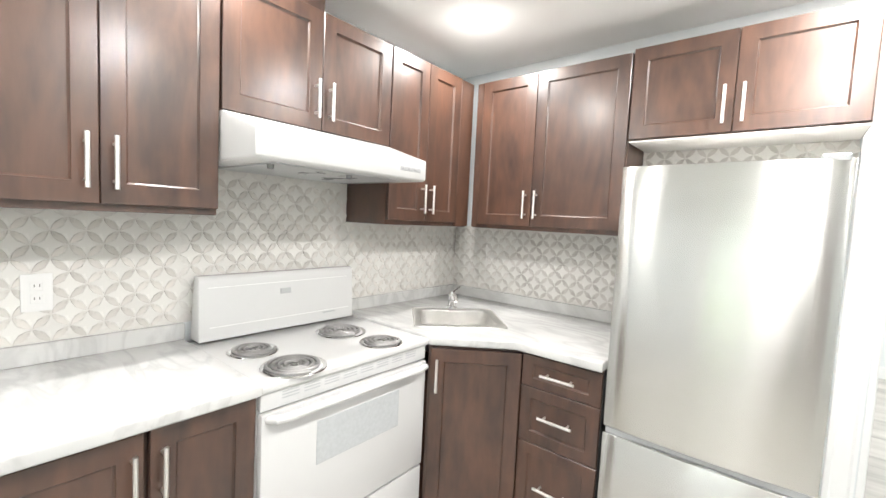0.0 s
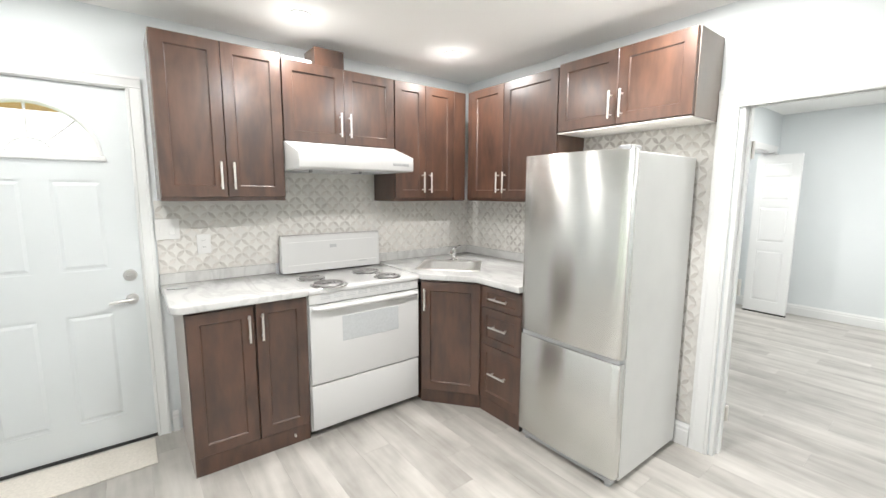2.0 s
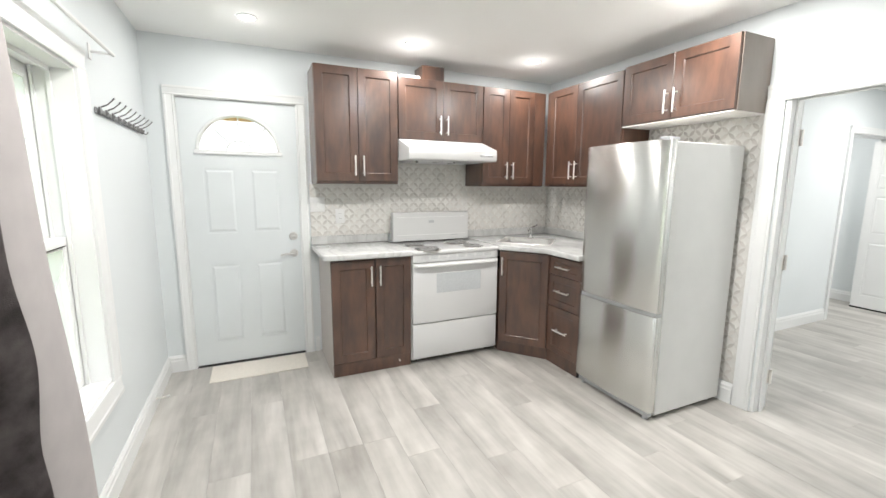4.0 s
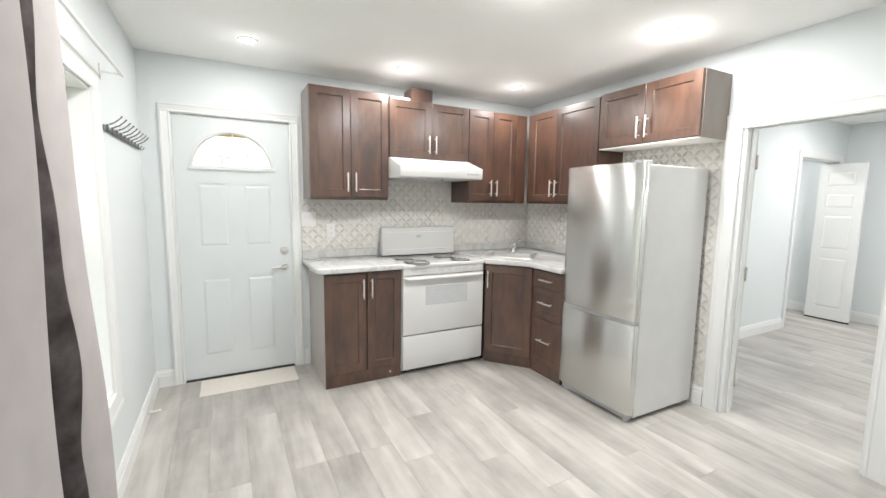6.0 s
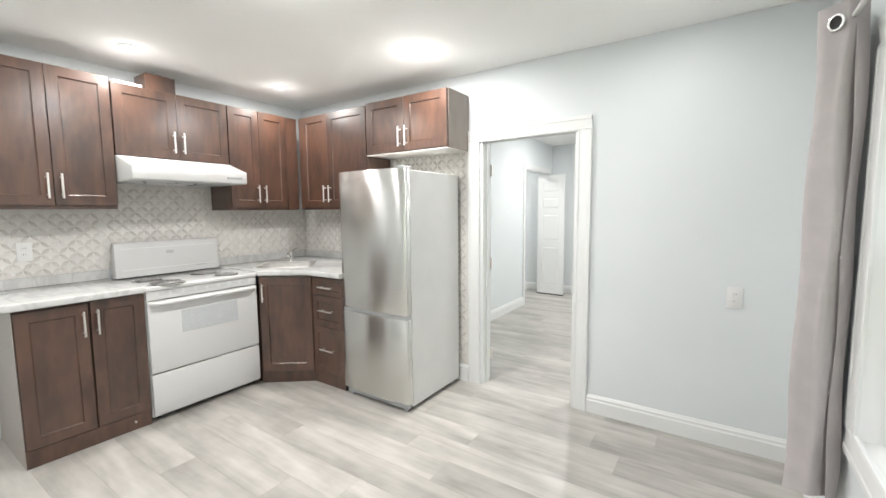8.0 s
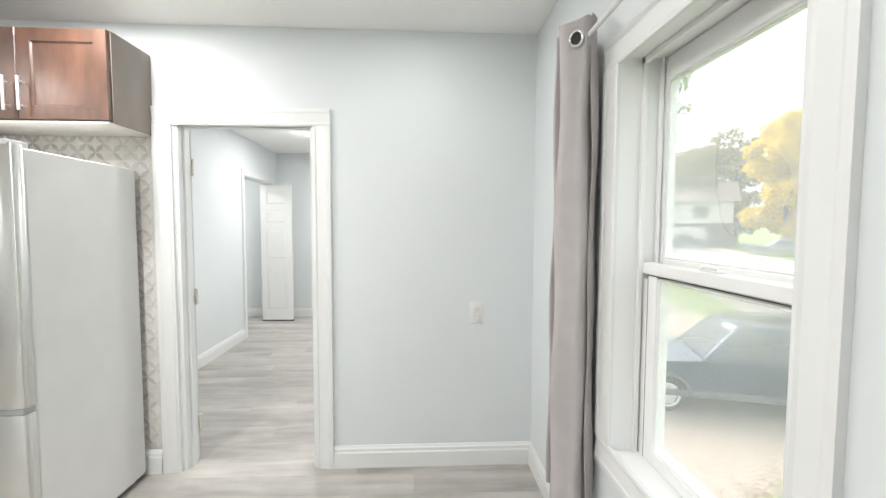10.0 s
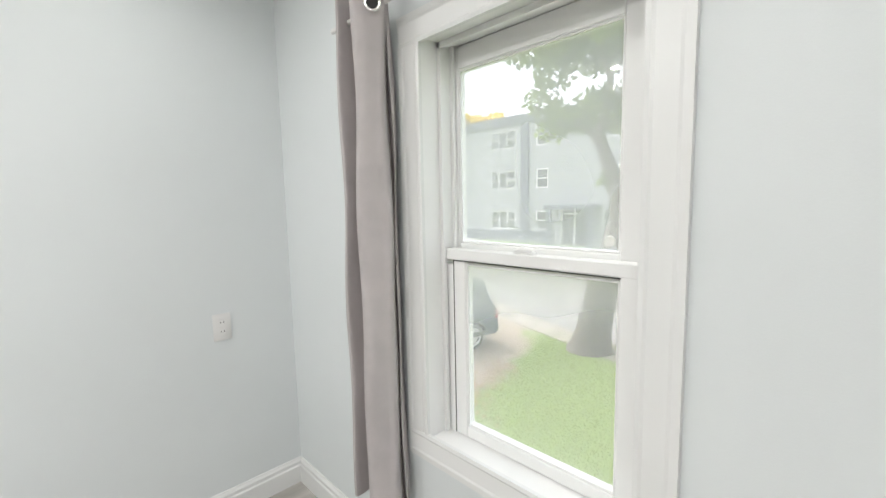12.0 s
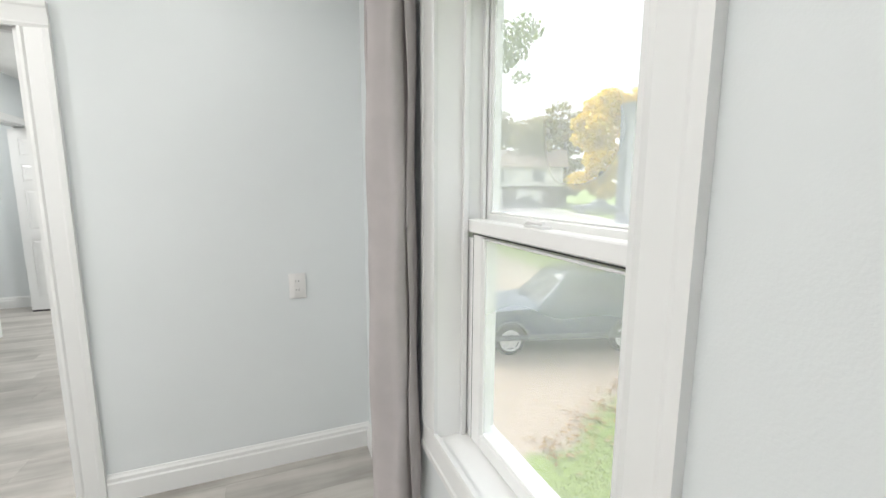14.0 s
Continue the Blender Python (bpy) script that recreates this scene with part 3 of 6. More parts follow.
box(bm, 0.0, WA, 0.006, 0.021, 0.0, 0.098, 0.001, m)
part("plinth", bm, CAB, baseA)
shaker("door", baseA, m, 0.004, 0.312, 0.102, 0.856, handle=(0.286, 0.742, 0.148))
# this door hangs a little skew
mm = m @ Matrix.Translation((0.318, -0.004, 0.104)) @ Matrix.Rotation(radians(0.5), 4, "Y")
shaker("door", baseA, mm, 0.0, 0.272, 0.0, 0.762, handle=(0.026, 0.64, 0.148))
bm = NB()
cyl(bm, (0.50, 0.006, 0.055), (0.50, -0.012, 0.055), 0.006, m=m)
part("peg", bm, NICKEL, baseA, "small metal door stop peg")

P0, P1 = Vector((-0.925, 1.487, 0)), Vector((-0.597, 1.745, 0))
ang = math.degrees(math.atan2((P1 - P0).y, (P1 - P0).x))
WD = (P1 - P0).length
corner = thing("base_cabinet", (-1.0, 1.9, 0), "dark stained wood corner sink cabinet with an angled door", "cabinet", "dark wood base cabinets")
m = pose(P0.x, P0.y, 0, 0, 0, ang)
bm = NB()
prism(bm, [(P0.x - 0.012, P0.y + 0.018, 0), (P1.x - 0.005, P1.y + 0.02, 0), (P1.x - 0.005, N - 0.02, 0), (W + 0.02, N - 0.02, 0), (W + 0.02, P0.y + 0.018, 0)], (0, 0, 0.70))
part("body", bm, CAB, corner)
bm = NB()
box(bm, 0.0, WD, 0.008, 0.03, 0.0, 0.872, 0.001, m)
part("face_frame", bm, CAB, corner)
bm = NB()
box(bm, 0.0, WD, 0.003, 0.0075, 0.0, 0.092, 0.001, m)
part("plinth", bm, CAB, corner)
shaker("door", corner, m @ Matrix.Translation((0, -0.013, 0)), 0.012, WD - 0.006, 0.098, 0.858, handle=(0.040, 0.745, 0.148))

YB = 1.742
drawers = thing("base_cabinet", (-0.42, YB, 0), "dark stained wood base cabinet with three drawers", "cabinet", "dark wood base cabinets")
m = pose(-0.597, YB, 0, 0, 0, 0)
WR = 0.355
bm = NB()
box(bm, 0.0, WR, 0.0215, N - YB - 0.02, 0.0, 0.872, 0.001, m)
part("body", bm, CAB, drawers)
bm = NB()
box(bm, 0.0, WR, 0.006, 0.021, 0.0, 0.095, 0.001, m)
part("plinth", bm, CAB, drawers)
for z0, z1 in ((0.722, 0.858), (0.472, 0.718), (0.10, 0.468)):
    shaker("drawer", drawers, m, 0.004, WR - 0.004, z0, z1, stile=0.05, rail=0.036 if z1 > 0.8 else 0.05, handle=(WR / 2, (z0 + z1) / 2 + (0.0 if z1 > 0.8 else 0.01), 0.148, False))
# black colour paints the shade in the gap beside the fridge
bm = NB()
box(bm, WR + 0.0005, WR + 0.0035, 0.001, N - YB - 0.03, 0.0, 0.872, 0, m)
part("side_panel", bm, DARKGAP, drawers, "side panel painted black as the unlit gap")

# worktops
ZC0, ZC1 = 0.873, 0.914
XC, YC = -0.905, 1.705
def worktop(outline, hole, name, label):
    bm = NB()
    loops = []
    for pts in ([outline] + ([hole] if hole else [])):
        vs = [bm.verts.new((x, y, ZC0)) for x, y in pts]
        loops += [bm.edges.new((vs[i], vs[(i + 1) % len(vs)])) for i in range(len(vs))]
    bmesh.ops.triangle_fill(bm, use_beauty=True, edges=loops)
    ex = bmesh.ops.extrude_face_region(bm, geom=bm.faces[:])
    up = [v for v in ex["geom"] if isinstance(v, bmesh.types.BMVert)]
    bmesh.ops.translate(bm, vec=(0, 0, ZC1 - ZC0), verts=up)
    bmesh.ops.recalc_face_normals(bm, faces=bm.faces)
    rim = [e for e in bm.edges if len(e.link_faces) == 2 and e.calc_face_angle(0) > 0.5 and abs(e.verts[0].co.z - e.verts[1].co.z) < 1e-4]
    bmesh.ops.bevel(bm, geom=rim, offset=0.009, segments=3, profile=0.5, affect="EDGES", clamp_overlap=True)
    th = thing(name, (sum(p[0] for p in outline) / len(outline), sum(p[1] for p in outline) / len(outline), ZC0), label, "countertop")
    part("top", bm, COUNTER, th, smooth=True)
    return th

left = worktop([(W + 0.001, 0.062), (XC - 0.05, 0.062), (XC - 0.016, 0.074), (XC, 0.10), (XC, 0.713), (W + 0.001, 0.713)], None, "countertop", "white marble-look laminate countertop over the base cabinet")
bm = NB()
box(bm, W + 0.001, W + 0.02, 0.064, 0.713, ZC1 - 0.001, 0.978, 0.003)
part("upstand", bm, COUNTER, left)
ca, sa = math.cos(radians(45)), math.sin(radians(45))
SK = Vector((-1.05, 1.845))
def sk(u, v):
    return (SK.x + u * ca - v * sa, SK.y + u * sa + v * ca)
right = worktop([(W + 0.001, 1.479), (XC, 1.479), (-0.612, YC), (-0.238, YC), (-0.238, N - 0.001), (W + 0.001, N - 0.001)], [sk(-0.195, -0.17), sk(0.195, -0.17), sk(0.195, 0.17), sk(-0.195, 0.17)], "countertop", "white marble-look laminate corner countertop with an inset sink")
bm = NB()
box(bm, W + 0.001, W + 0.02, 1.479, N - 0.021, ZC1 - 0.001, 0.978, 0.003)
box(bm, W + 0.001, -0.238, N - 0.02, N - 0.001, ZC1 - 0.001, 0.978, 0.003)
part("upstand", bm, COUNTER, right)

# sink
sink = thing("sink", (SK.x, SK.y, 0.75), "square stainless steel drop-in sink set across the corner", "sink")
ms = Matrix.Translation((SK.x, SK.y, 0)) @ Matrix.Rotation(radians(45), 4, "Z")
def ring_loop(bm, hw, hd, r, z, k=5):
    out = []
    for cx, cy, a0 in ((hw - r, hd - r, 0), (-hw + r, hd - r, 90), (-hw + r, -hd + r, 180), (hw - r, -hd + r, 270)):
        for q in range(k + 1):
            a = radians(a0 + 90 * q / k)
            out.append(bm.verts.new(ms @ Vector((cx + r * math.cos(a), cy + r * math.sin(a), z))))
    return out
bm = NB()
loops = [ring_loop(bm, 0.232, 0.212, 0.03, 0.9145), ring_loop(bm, 0.228, 0.208, 0.03, 0.9195), ring_loop(bm, 0.200, 0.175, 0.04, 0.9195), ring_loop(bm, 0.192, 0.166, 0.045, 0.912),
         ring_loop(bm, 0.184, 0.158, 0.05, 0.78), ring_loop(bm, 0.150, 0.125, 0.05, 0.757), ring_loop(bm, 0.03, 0.03, 0.028, 0.754)]
for a, b in zip(loops, loops[1:]):
    for i in range(len(a)):
        bm.faces.new((a[i], a[(i + 1) % len(a)], b[(i + 1) % len(b)], b[i]))
bm.faces.new(loops[-1])
part("bowl", bm, SINKSTEEL, sink, smooth=True)
bm = NB()
cyl(bm, (0, 0, 0.752), (0, 0, 0.758), 0.04, 0.036, 24, ms)
cyl(bm, (0, 0, 0.757), (0, 0, 0.763), 0.012, 0.010, 12, ms)
part("drain", bm, CHROME, sink, "chrome drain", smooth=True)
# faucet
faucet = thing("faucet", (*sk(0, 0.235), ZC1), "low chrome single-lever kitchen faucet behind the sink", "faucet")
mf = Matrix.Translation((*sk(0, 0.232), ZC1)) @ Matrix.Rotation(radians(45), 4, "Z")
bm = NB()
cyl(bm, (0, 0, -0.001), (0, 0, 0.012), 0.034, 0.03, 24, mf)
cyl(bm, (0, 0, 0.01), (0, 0, 0.075), 0.022, 0.020, 20, mf)
part("body", bm, CHROME, faucet, smooth=True)
bm = NB()
tube(bm, [(0, -0.012, 0.05), (0, -0.06, 0.085), (0, -0.12, 0.098), (0, -0.16, 0.092), (0, -0.172, 0.072)], [0.013, 0.011, 0.010, 0.010, 0.011], 12, mf)
part("spout", bm, CHROME, faucet, smooth=True)
bm = NB()
cyl(bm, (0, 0, 0.074), (0, 0, 0.098), 0.021, 0.015, 20, mf)
tube(bm, [(0, 0, 0.092), (0.02, 0.02, 0.105), (0.05, 0.045, 0.12)], [0.008, 0.007, 0.006], 10, mf)
part("lever", bm, CHROME, faucet, smooth=True)

# ---- range hood ----
hood = thing("range_hood", (-1.25, 1.09, 1.58), "white enamel under-cabinet range hood", "range hood")
HY0, HY1, HX = 0.716, 1.470, -0.975
bm = NB()
prof = [(W + 0.004, 1.588), (HX - 0.012, 1.588), (HX, 1.596), (HX, 1.672), (HX - 0.004, 1.678), (XF + 0.012, 1.752), (XF + 0.004, 1.7555), (W + 0.004, 1.7555)]
prism(bm, [(x, HY0, z) for x, z in prof], (0, HY1 - HY0, 0))
bmesh.ops.recalc_face_normals(bm, faces=bm.faces)
bmesh.ops.bevel(bm, geom=[e for e in bm.edges if e.calc_face_angle(0) > 0.6], offset=0.003, segments=2, profile=0.5, affect="EDGES", clamp_overlap=True)
part("canopy", bm, ENAMEL, hood, smooth=True)
bm = NB()
box(bm, W + 0.05, HX - 0.06, HY0 + 0.09, HY1 - 0.09, 1.583, 1.5895, 0.003)
part("filter", bm, ENAMELGREY, hood, "grey metal grease filter")
bm = NB()
box(bm, HX - 0.001, HX + 0.002, HY1 - 0.155, HY1 - 0.035, 1.622, 1.64, 0.0015)
for k in range(3):
    box(bm, HX + 0.0015, HX + 0.006, HY1 - 0.145 + 0.035 * k, HY1 - 0.125 + 0.035 * k, 1.626, 1.636, 0.0015)
part("switch_panel", bm, ENAMELGREY, hood, "small grey switch panel")
for y in (HY0 + 0.1, HY0 + 0.42):
    bm = NB()
    cyl(bm, (HX - 0.10, y, 1.583), (HX - 0.10, y, 1.568), 0.012, 0.010, 14)
    part("knob", bm, DARKMETAL, hood, smooth=True)

# ---- stove ----
SY0, SY1 = 0.718, 1.474
SX = -0.952
stove = thing("stove", (-1.23, 1.096, 0.0), "white enamel electric coil stove with closed oven", "stove")
bm = NB()
box(bm, W + 0.03, SX, SY0, SY1, 0.03, 0.880, 0.004)
part("body", bm, ENAMEL, stove)
bm = NB()
box(bm, W + 0.03, SX + 0.036, SY0 - 0.002, SY1 + 0.002, 0.874, 0.903, 0.008, seg=3)
part("cooktop", bm, ENAMEL, stove, smooth=True)
bm = NB()
prism(bm, [(W + 0.03, SY0 + 0.008, 0.914), (W + 0.115, SY0 + 0.008, 0.914), (W + 0.085, SY0 + 0.018, 1.150), (W + 0.072, SY0 + 0.02, 1.163), (W + 0.03, SY0 + 0.02, 1.163)], (0, SY1 - SY0 - 0.03, 0))
bmesh.ops.recalc_face_normals(bm, faces=bm.faces)
bmesh.ops.bevel(bm, geom=[e for e in bm.edges if e.calc_face_angle(0) > 0.4], offset=0.006, segments=3, profile=0.5, affect="EDGES", clamp_overlap=True)
guard = part("backguard", bm, ENAMEL, stove, smooth=True)
mg = Matrix.Translation((W + 0.115, 0, 0.914)) @ Matrix.Rotation(math.atan2(-0.03, 0.236), 4, "Y")
bm = NB()
box(bm, -0.001, 0.002, 1.065, 1.115, 0.155, 0.178, 0.001, mg)
part("badge", bm, ENAMELGREY, guard, "small grey badge")
bm = NB()
box(bm, -0.001, 0.0022, SY0 + 0.05, SY1 - 0.05, 0.05, 0.054, 0, mg)
box(bm, -0.001, 0.0022, SY0 + 0.05, SY1 - 0.05, 0.205, 0.2085, 0, mg)
part("panel_edge", bm, PLASTIC, guard)
bm = NB()
box(bm, -0.001, 0.0024, SY1 - 0.20, SY1 - 0.13, 0.040, 0.046, 0.001, mg)
part("rating_label", bm, ENAMELGREY, guard, "faint grey label")
bm = NB()
box(bm, SX, SX + 0.030, SY0 + 0.004, SY1 - 0.004, 0.332, 0.806, 0.006, seg=2)
oven = part("oven_door", bm, ENAMEL, stove, smooth=True)
bm = NB()
box(bm, SX + 0.029, SX + 0.032, 0.918, 1.308, 0.565, 0.722, 0.0014)
part("oven_window", bm, OVENGLASS, oven, "grey patterned oven window")
bm = NB()
hz = 0.792
tube(bm, [(SX + 0.028, SY0 + 0.025, hz - 0.004), (SX + 0.058, SY0 + 0.04, hz), (SX + 0.066, SY0 + 0.09, hz), (SX + 0.066, SY1 - 0.09, hz), (SX + 0.058, SY1 - 0.04, hz), (SX + 0.028, SY1 - 0.025, hz - 0.004)], 0.014, 12)
part("handle", bm, ENAMEL, oven, "white moulded oven handle", smooth=True)
bm = NB()
box(bm, SX, SX + 0.022, SY0 + 0.004, SY1 - 0.004, 0.812, 0.8735, 0.004, seg=2)
vent = part("vent_panel", bm, ENAMEL, stove, smooth=True)
for k in range(8):
    for r in range(3):
        bm = NB()
        y = SY0 + 0.075 + k * 0.079
        box(bm, SX + 0.0218, SX + 0.0228, y, y + 0.06, 0.838 + r * 0.010, 0.842 + r * 0.010)
        part("slot", bm, ENAMELGREY, vent)
bm = NB()
box(bm, SX, SX + 0.026, SY0 + 0.004, SY1 - 0.004, 0.045, 0.322, 0.006, seg=2)
part("drawer", bm, ENAMEL, stove, "white storage drawer front", smooth=True)
for y in (SY0 + 0.04, SY1 - 0.07):
    for x in (W + 0.08, SX - 0.06):
        bm = NB()
        cyl(bm, (x, y + 0.015, 0.0), (x, y + 0.015, 0.032), 0.014)
        part("foot", bm, DARKGAP, stove)
for x, y, r in ((-1.240, 0.848, 0.078), (-1.000, 0.875, 0.098), (-1.245, 1.250, 0.098), (-1.012, 1.280, 0.078)):
    bm = NB()
    prof = [(0.0, 0.896), (r * 0.9, 0.899), (r + 0.004, 0.9045), (r + 0.010, 0.9060), (r + 0.012, 0.9035)]
    rings = []
    for rr, z in prof[1:]:
        rings.append([bm.verts.new((x + rr * math.cos(2 * math.pi * q / 32), y + rr * math.sin(2 * math.pi * q / 32), z + 0.0015)) for q in range(32)])
    for a, b in zip(rings, rings[1:]):
        for q in range(32):
            bm.faces.new((a[q], a[(q + 1) % 32], b[(q + 1) % 32], b[q]))
    bm.faces.new(rings[0])
    burner = part("burner", bm, CHROME, stove, "chrome drip pan with black coil", smooth=True)
    bm = NB()
    turns = 4.0 if r > 0.09 else 3.2
    pts = []
    for q in range(int(turns * 22) + 1):
        u = q / 22
        rr = 0.018 + (r - 0.019) * u / turns
        pts.append((x + rr * math.cos(2 * math.pi * u), y + rr * math.sin(2 * math.pi * u), 0.9115))
    tube(bm, pts, 0.0068, 6)
    tube(bm, [(x - r * 0.9, y, 0.9055), (x + r * 0.9, y, 0.9055)], 0.003, 6)
    tube(bm, [(x, y - r * 0.9, 0.9055), (x, y + r * 0.9, 0.9055)], 0.003, 6)
    part("coil", bm, COIL, burner, smooth=True)

# ---- fridge ----
FX0, FX1, FY0, FZ = -0.226, 0.392, 1.705, 1.655
fridge = thing("fridge", (0.08, 2.05, 0.0), "stainless steel bottom-freezer fridge with grey sides", "fridge")
bm = NB()
box(bm, FX0 + 0.012, FX1 - 0.006, FY0 + 0.072, 2.375, 0.03, FZ - 0.012, 0.004)
part("body", bm, FRIDGESIDE, fridge, "matt grey cabinet")
def bowed(z0, z1, name, label):
    bm = NB()
    k = 10
    pts = []
    for q in range(k + 1):
        u = q / k
        pts.append((FX0 + (FX1 - FX0) * u, FY0 + 0.016 * (2 * u - 1) ** 2, z0))
    pts += [(FX1, FY0 + 0.066, z0), (FX0, FY0 + 0.066, z0)]
    prism(bm, pts, (0, 0, z1 - z0))
    bmesh.ops.recalc_face_normals(bm, faces=bm.faces)
    bmesh.ops.bevel(bm, geom=[e for e in bm.edges if e.calc_face_angle(0) > 0.8], offset=0.005, segments=2, profile=0.5, affect="EDGES", clamp_overlap=True)
    return part(name, bm, STEEL, fridge, label, smooth=True)
bowed(0.672, FZ, "fridge_door", "brushed stainless upper door")
bowed(0.058, 0.648, "freezer_door", "brushed stainless lower freezer door")
bm = NB()
box(bm, FX0 + 0.01, FX1 - 0.01, FY0 + 0.02, FY0 + 0.071, 0.6485, 0.6715, 0.002)
part("grip_channel", bm, ENAMELGREY, fridge, "recessed grip between the doors")
bm = NB()
box(bm, FX0 + 0.02, FX1 - 0.02, FY0 + 0.03, FY0 + 0.07, 0.02, 0.055, 0.002)
part("kick_grille", bm, ENAMELGREY, fridge)
for x in (FX0 + 0.05, FX1 - 0.05):
    bm = NB()
    cyl(bm, (x, FY0 + 0.05, 0.0), (x, FY0 + 0.05, 0.03), 0.018, 0.014, 16)
    part("foot", bm, ENAMELGREY, fridge, smooth=True)
    bm = NB()
    cyl(bm, (x, 2.32, 0.0), (x, 2.32, 0.031), 0.018, 0.014, 16)
    part("foot", bm, ENAMELGREY, fridge, smooth=True)
bm = NB()
box(bm, FX1 - 0.075, FX1 - 0.012, FY0 + 0.012, FY0 + 0.10, FZ - 0.011, FZ + 0.012, 0.004)
part("hinge_cap", bm, ENAMELGREY, fridge, "grey hinge cap")

# ---- windows ----
def sash_window(name, label, m, w, h, meet, latch=True, low_sash=(0.015, 0.025, 0.015, 0.025), top_sash=(0.0125, 0.022, 0.0125, 0.022), head=0.045):
    """A double-hung window in its own frame: x across, z up from the sill, room at -y. Lower sash inside."""
    win = thing(name, tuple(m.translation), label, "window")
    tagged(win, kind="structure")
    bm = NB()
    d0, d1 = -0.0, 0.184
    for x0, x1 in ((-0.012, 0.012), (w - 0.012, w + 0.012)):
        box(bm, x0, x1, d0, d1, -0.012, h + 0.012, 0, m)
    box(bm, 0.012, w - 0.012, d0, d1, h - 0.012, h + 0.012, 0, m)
    box(bm, 0.012, w - 0.012, d0, d1, -0.012, 0.014, 0, m)
    # stops and tracks
    for x0, x1 in ((0.012, 0.026), (w - 0.026, w - 0.012)):
        box(bm, x0, x1, 0.072, 0.086, 0.014, h - 0.012, 0.001, m)
        box(bm, x0, x1, 0.128, 0.138, 0.014, h - 0.012, 0.001, m)
    box(bm, 0.012, w - 0.012, 0.072, 0.086, h - 0.03, h - 0.012, 0.001, m)
    # the jamb beside each sash
    for (a, _, b, _), y0, y1, z0, z1 in ((low_sash, 0.092, 0.126, 0.014, meet - 0.03), (top_sash, 0.143, 0.180, 0.014, h - 0.012)):
        if a > 0.02:
            box(bm, 0.0125, a - 0.003, y0, y1, z0, z1, 0.001, m)
        if b > 0.02:
            box(bm, w - b + 0.003, w - 0.0125, y0, y1, z0, z1, 0.001, m)
    part("window_frame", bm, VINYL, win)
    for low in (True, False):
        z0, z1 = (0.016, meet + 0.022) if low else (meet - 0.016, h - 0.014)
        y0, y1 = (0.089, 0.126) if low else (0.141, 0.178)
        r0, r1 = (0.040, 0.044) if low else (0.052, head)
        x0, st, gap, sr = low_sash if low else top_sash
        x1 = w - gap
        bm = NB()
        box(bm, x0, x0 + st, y0, y1, z0, z1 - (0.03 if low else 0), 0.003, m)
        box(bm, x1 - sr, x1, y0, y1, z0, z1 - (0.03 if low else 0), 0.003, m)
        box(bm, x0 + st, x1 - sr, y0 + 0.0005, y1, z0, z0 + r0, 0.003, m)
        lap = (0.016, w - 0.016) if low else (x0 + st, x1 - sr)
        box(bm, *lap, y0 - (0.0015 if low else -0.0005), y1, z1 - r1 + (0.008 if low else 0), z1, 0.003, m)
        s = part("sash", bm, VINYL, win)
        bm = NB()
        for a0, a1, c0, c1 in ((x0 + st, x0 + st + 0.006, z0 + r0, z1 - r1), (x1 - sr - 0.006, x1 - sr, z0 + r0, z1 - r1), (x0 + st + 0.006, x1 - sr - 0.006, z0 + r0, z0 + r0 + 0.006), (x0 + st + 0.006, x1 - sr - 0.006, z1 - r1 - 0.006, z1 - r1)):
            box(bm, a0, a1, y0 + 0.004, y1 - 0.006, c0, c1, 0.002, m)
        part("glazing_bead", bm, VINYL, s)
        bm = NB()
        box(bm, x0 + st + 0.004, x1 - sr - 0.004, y0 + 0.009, y0 + 0.013, z0 + r0 + 0.004, z1 - r1 - 0.004, 0, m)
        g = part("pane", bm, HAZED if not low else FOGGED, s)
        g.visible_shadow = False
        if low:
            # black strips paint the shadow gaps beside the sash and under its rail
            bm = NB()
            box(bm, x0 - 0.0022, x0 - 0.0004, y0 + 0.001, y0 + 0.004, z0, z1 - 0.035, 0, m)
            box(bm, x0, x1 - sr + 0.003, y0 - 0.0024, y0 + 0.0004, z1 - 0.0385, z1 - 0.0358, 0, m)
            part("shadow_gap", bm, DARKGAP, s, "thin black strips painting the sash's shadow gaps")
            if latch:
                bm = NB()
                cx = w / 2 - 0.02
                box(bm, cx - 0.033, cx + 0.033, y0 + 0.004, y0 + 0.03, z1 - 0.001, z1 + 0.006, 0.002, m)
                tube(bm, [(cx - 0.03, y0 + 0.008, z1 + 0.008), (cx, y0 + 0.0, z1 + 0.015), (cx + 0.03, y0 + 0.01, z1 + 0.012)], [0.004, 0.007, 0.005], 8, m)
                part("latch", bm, VINYL, s, "white sash lock", smooth=True)
    return win


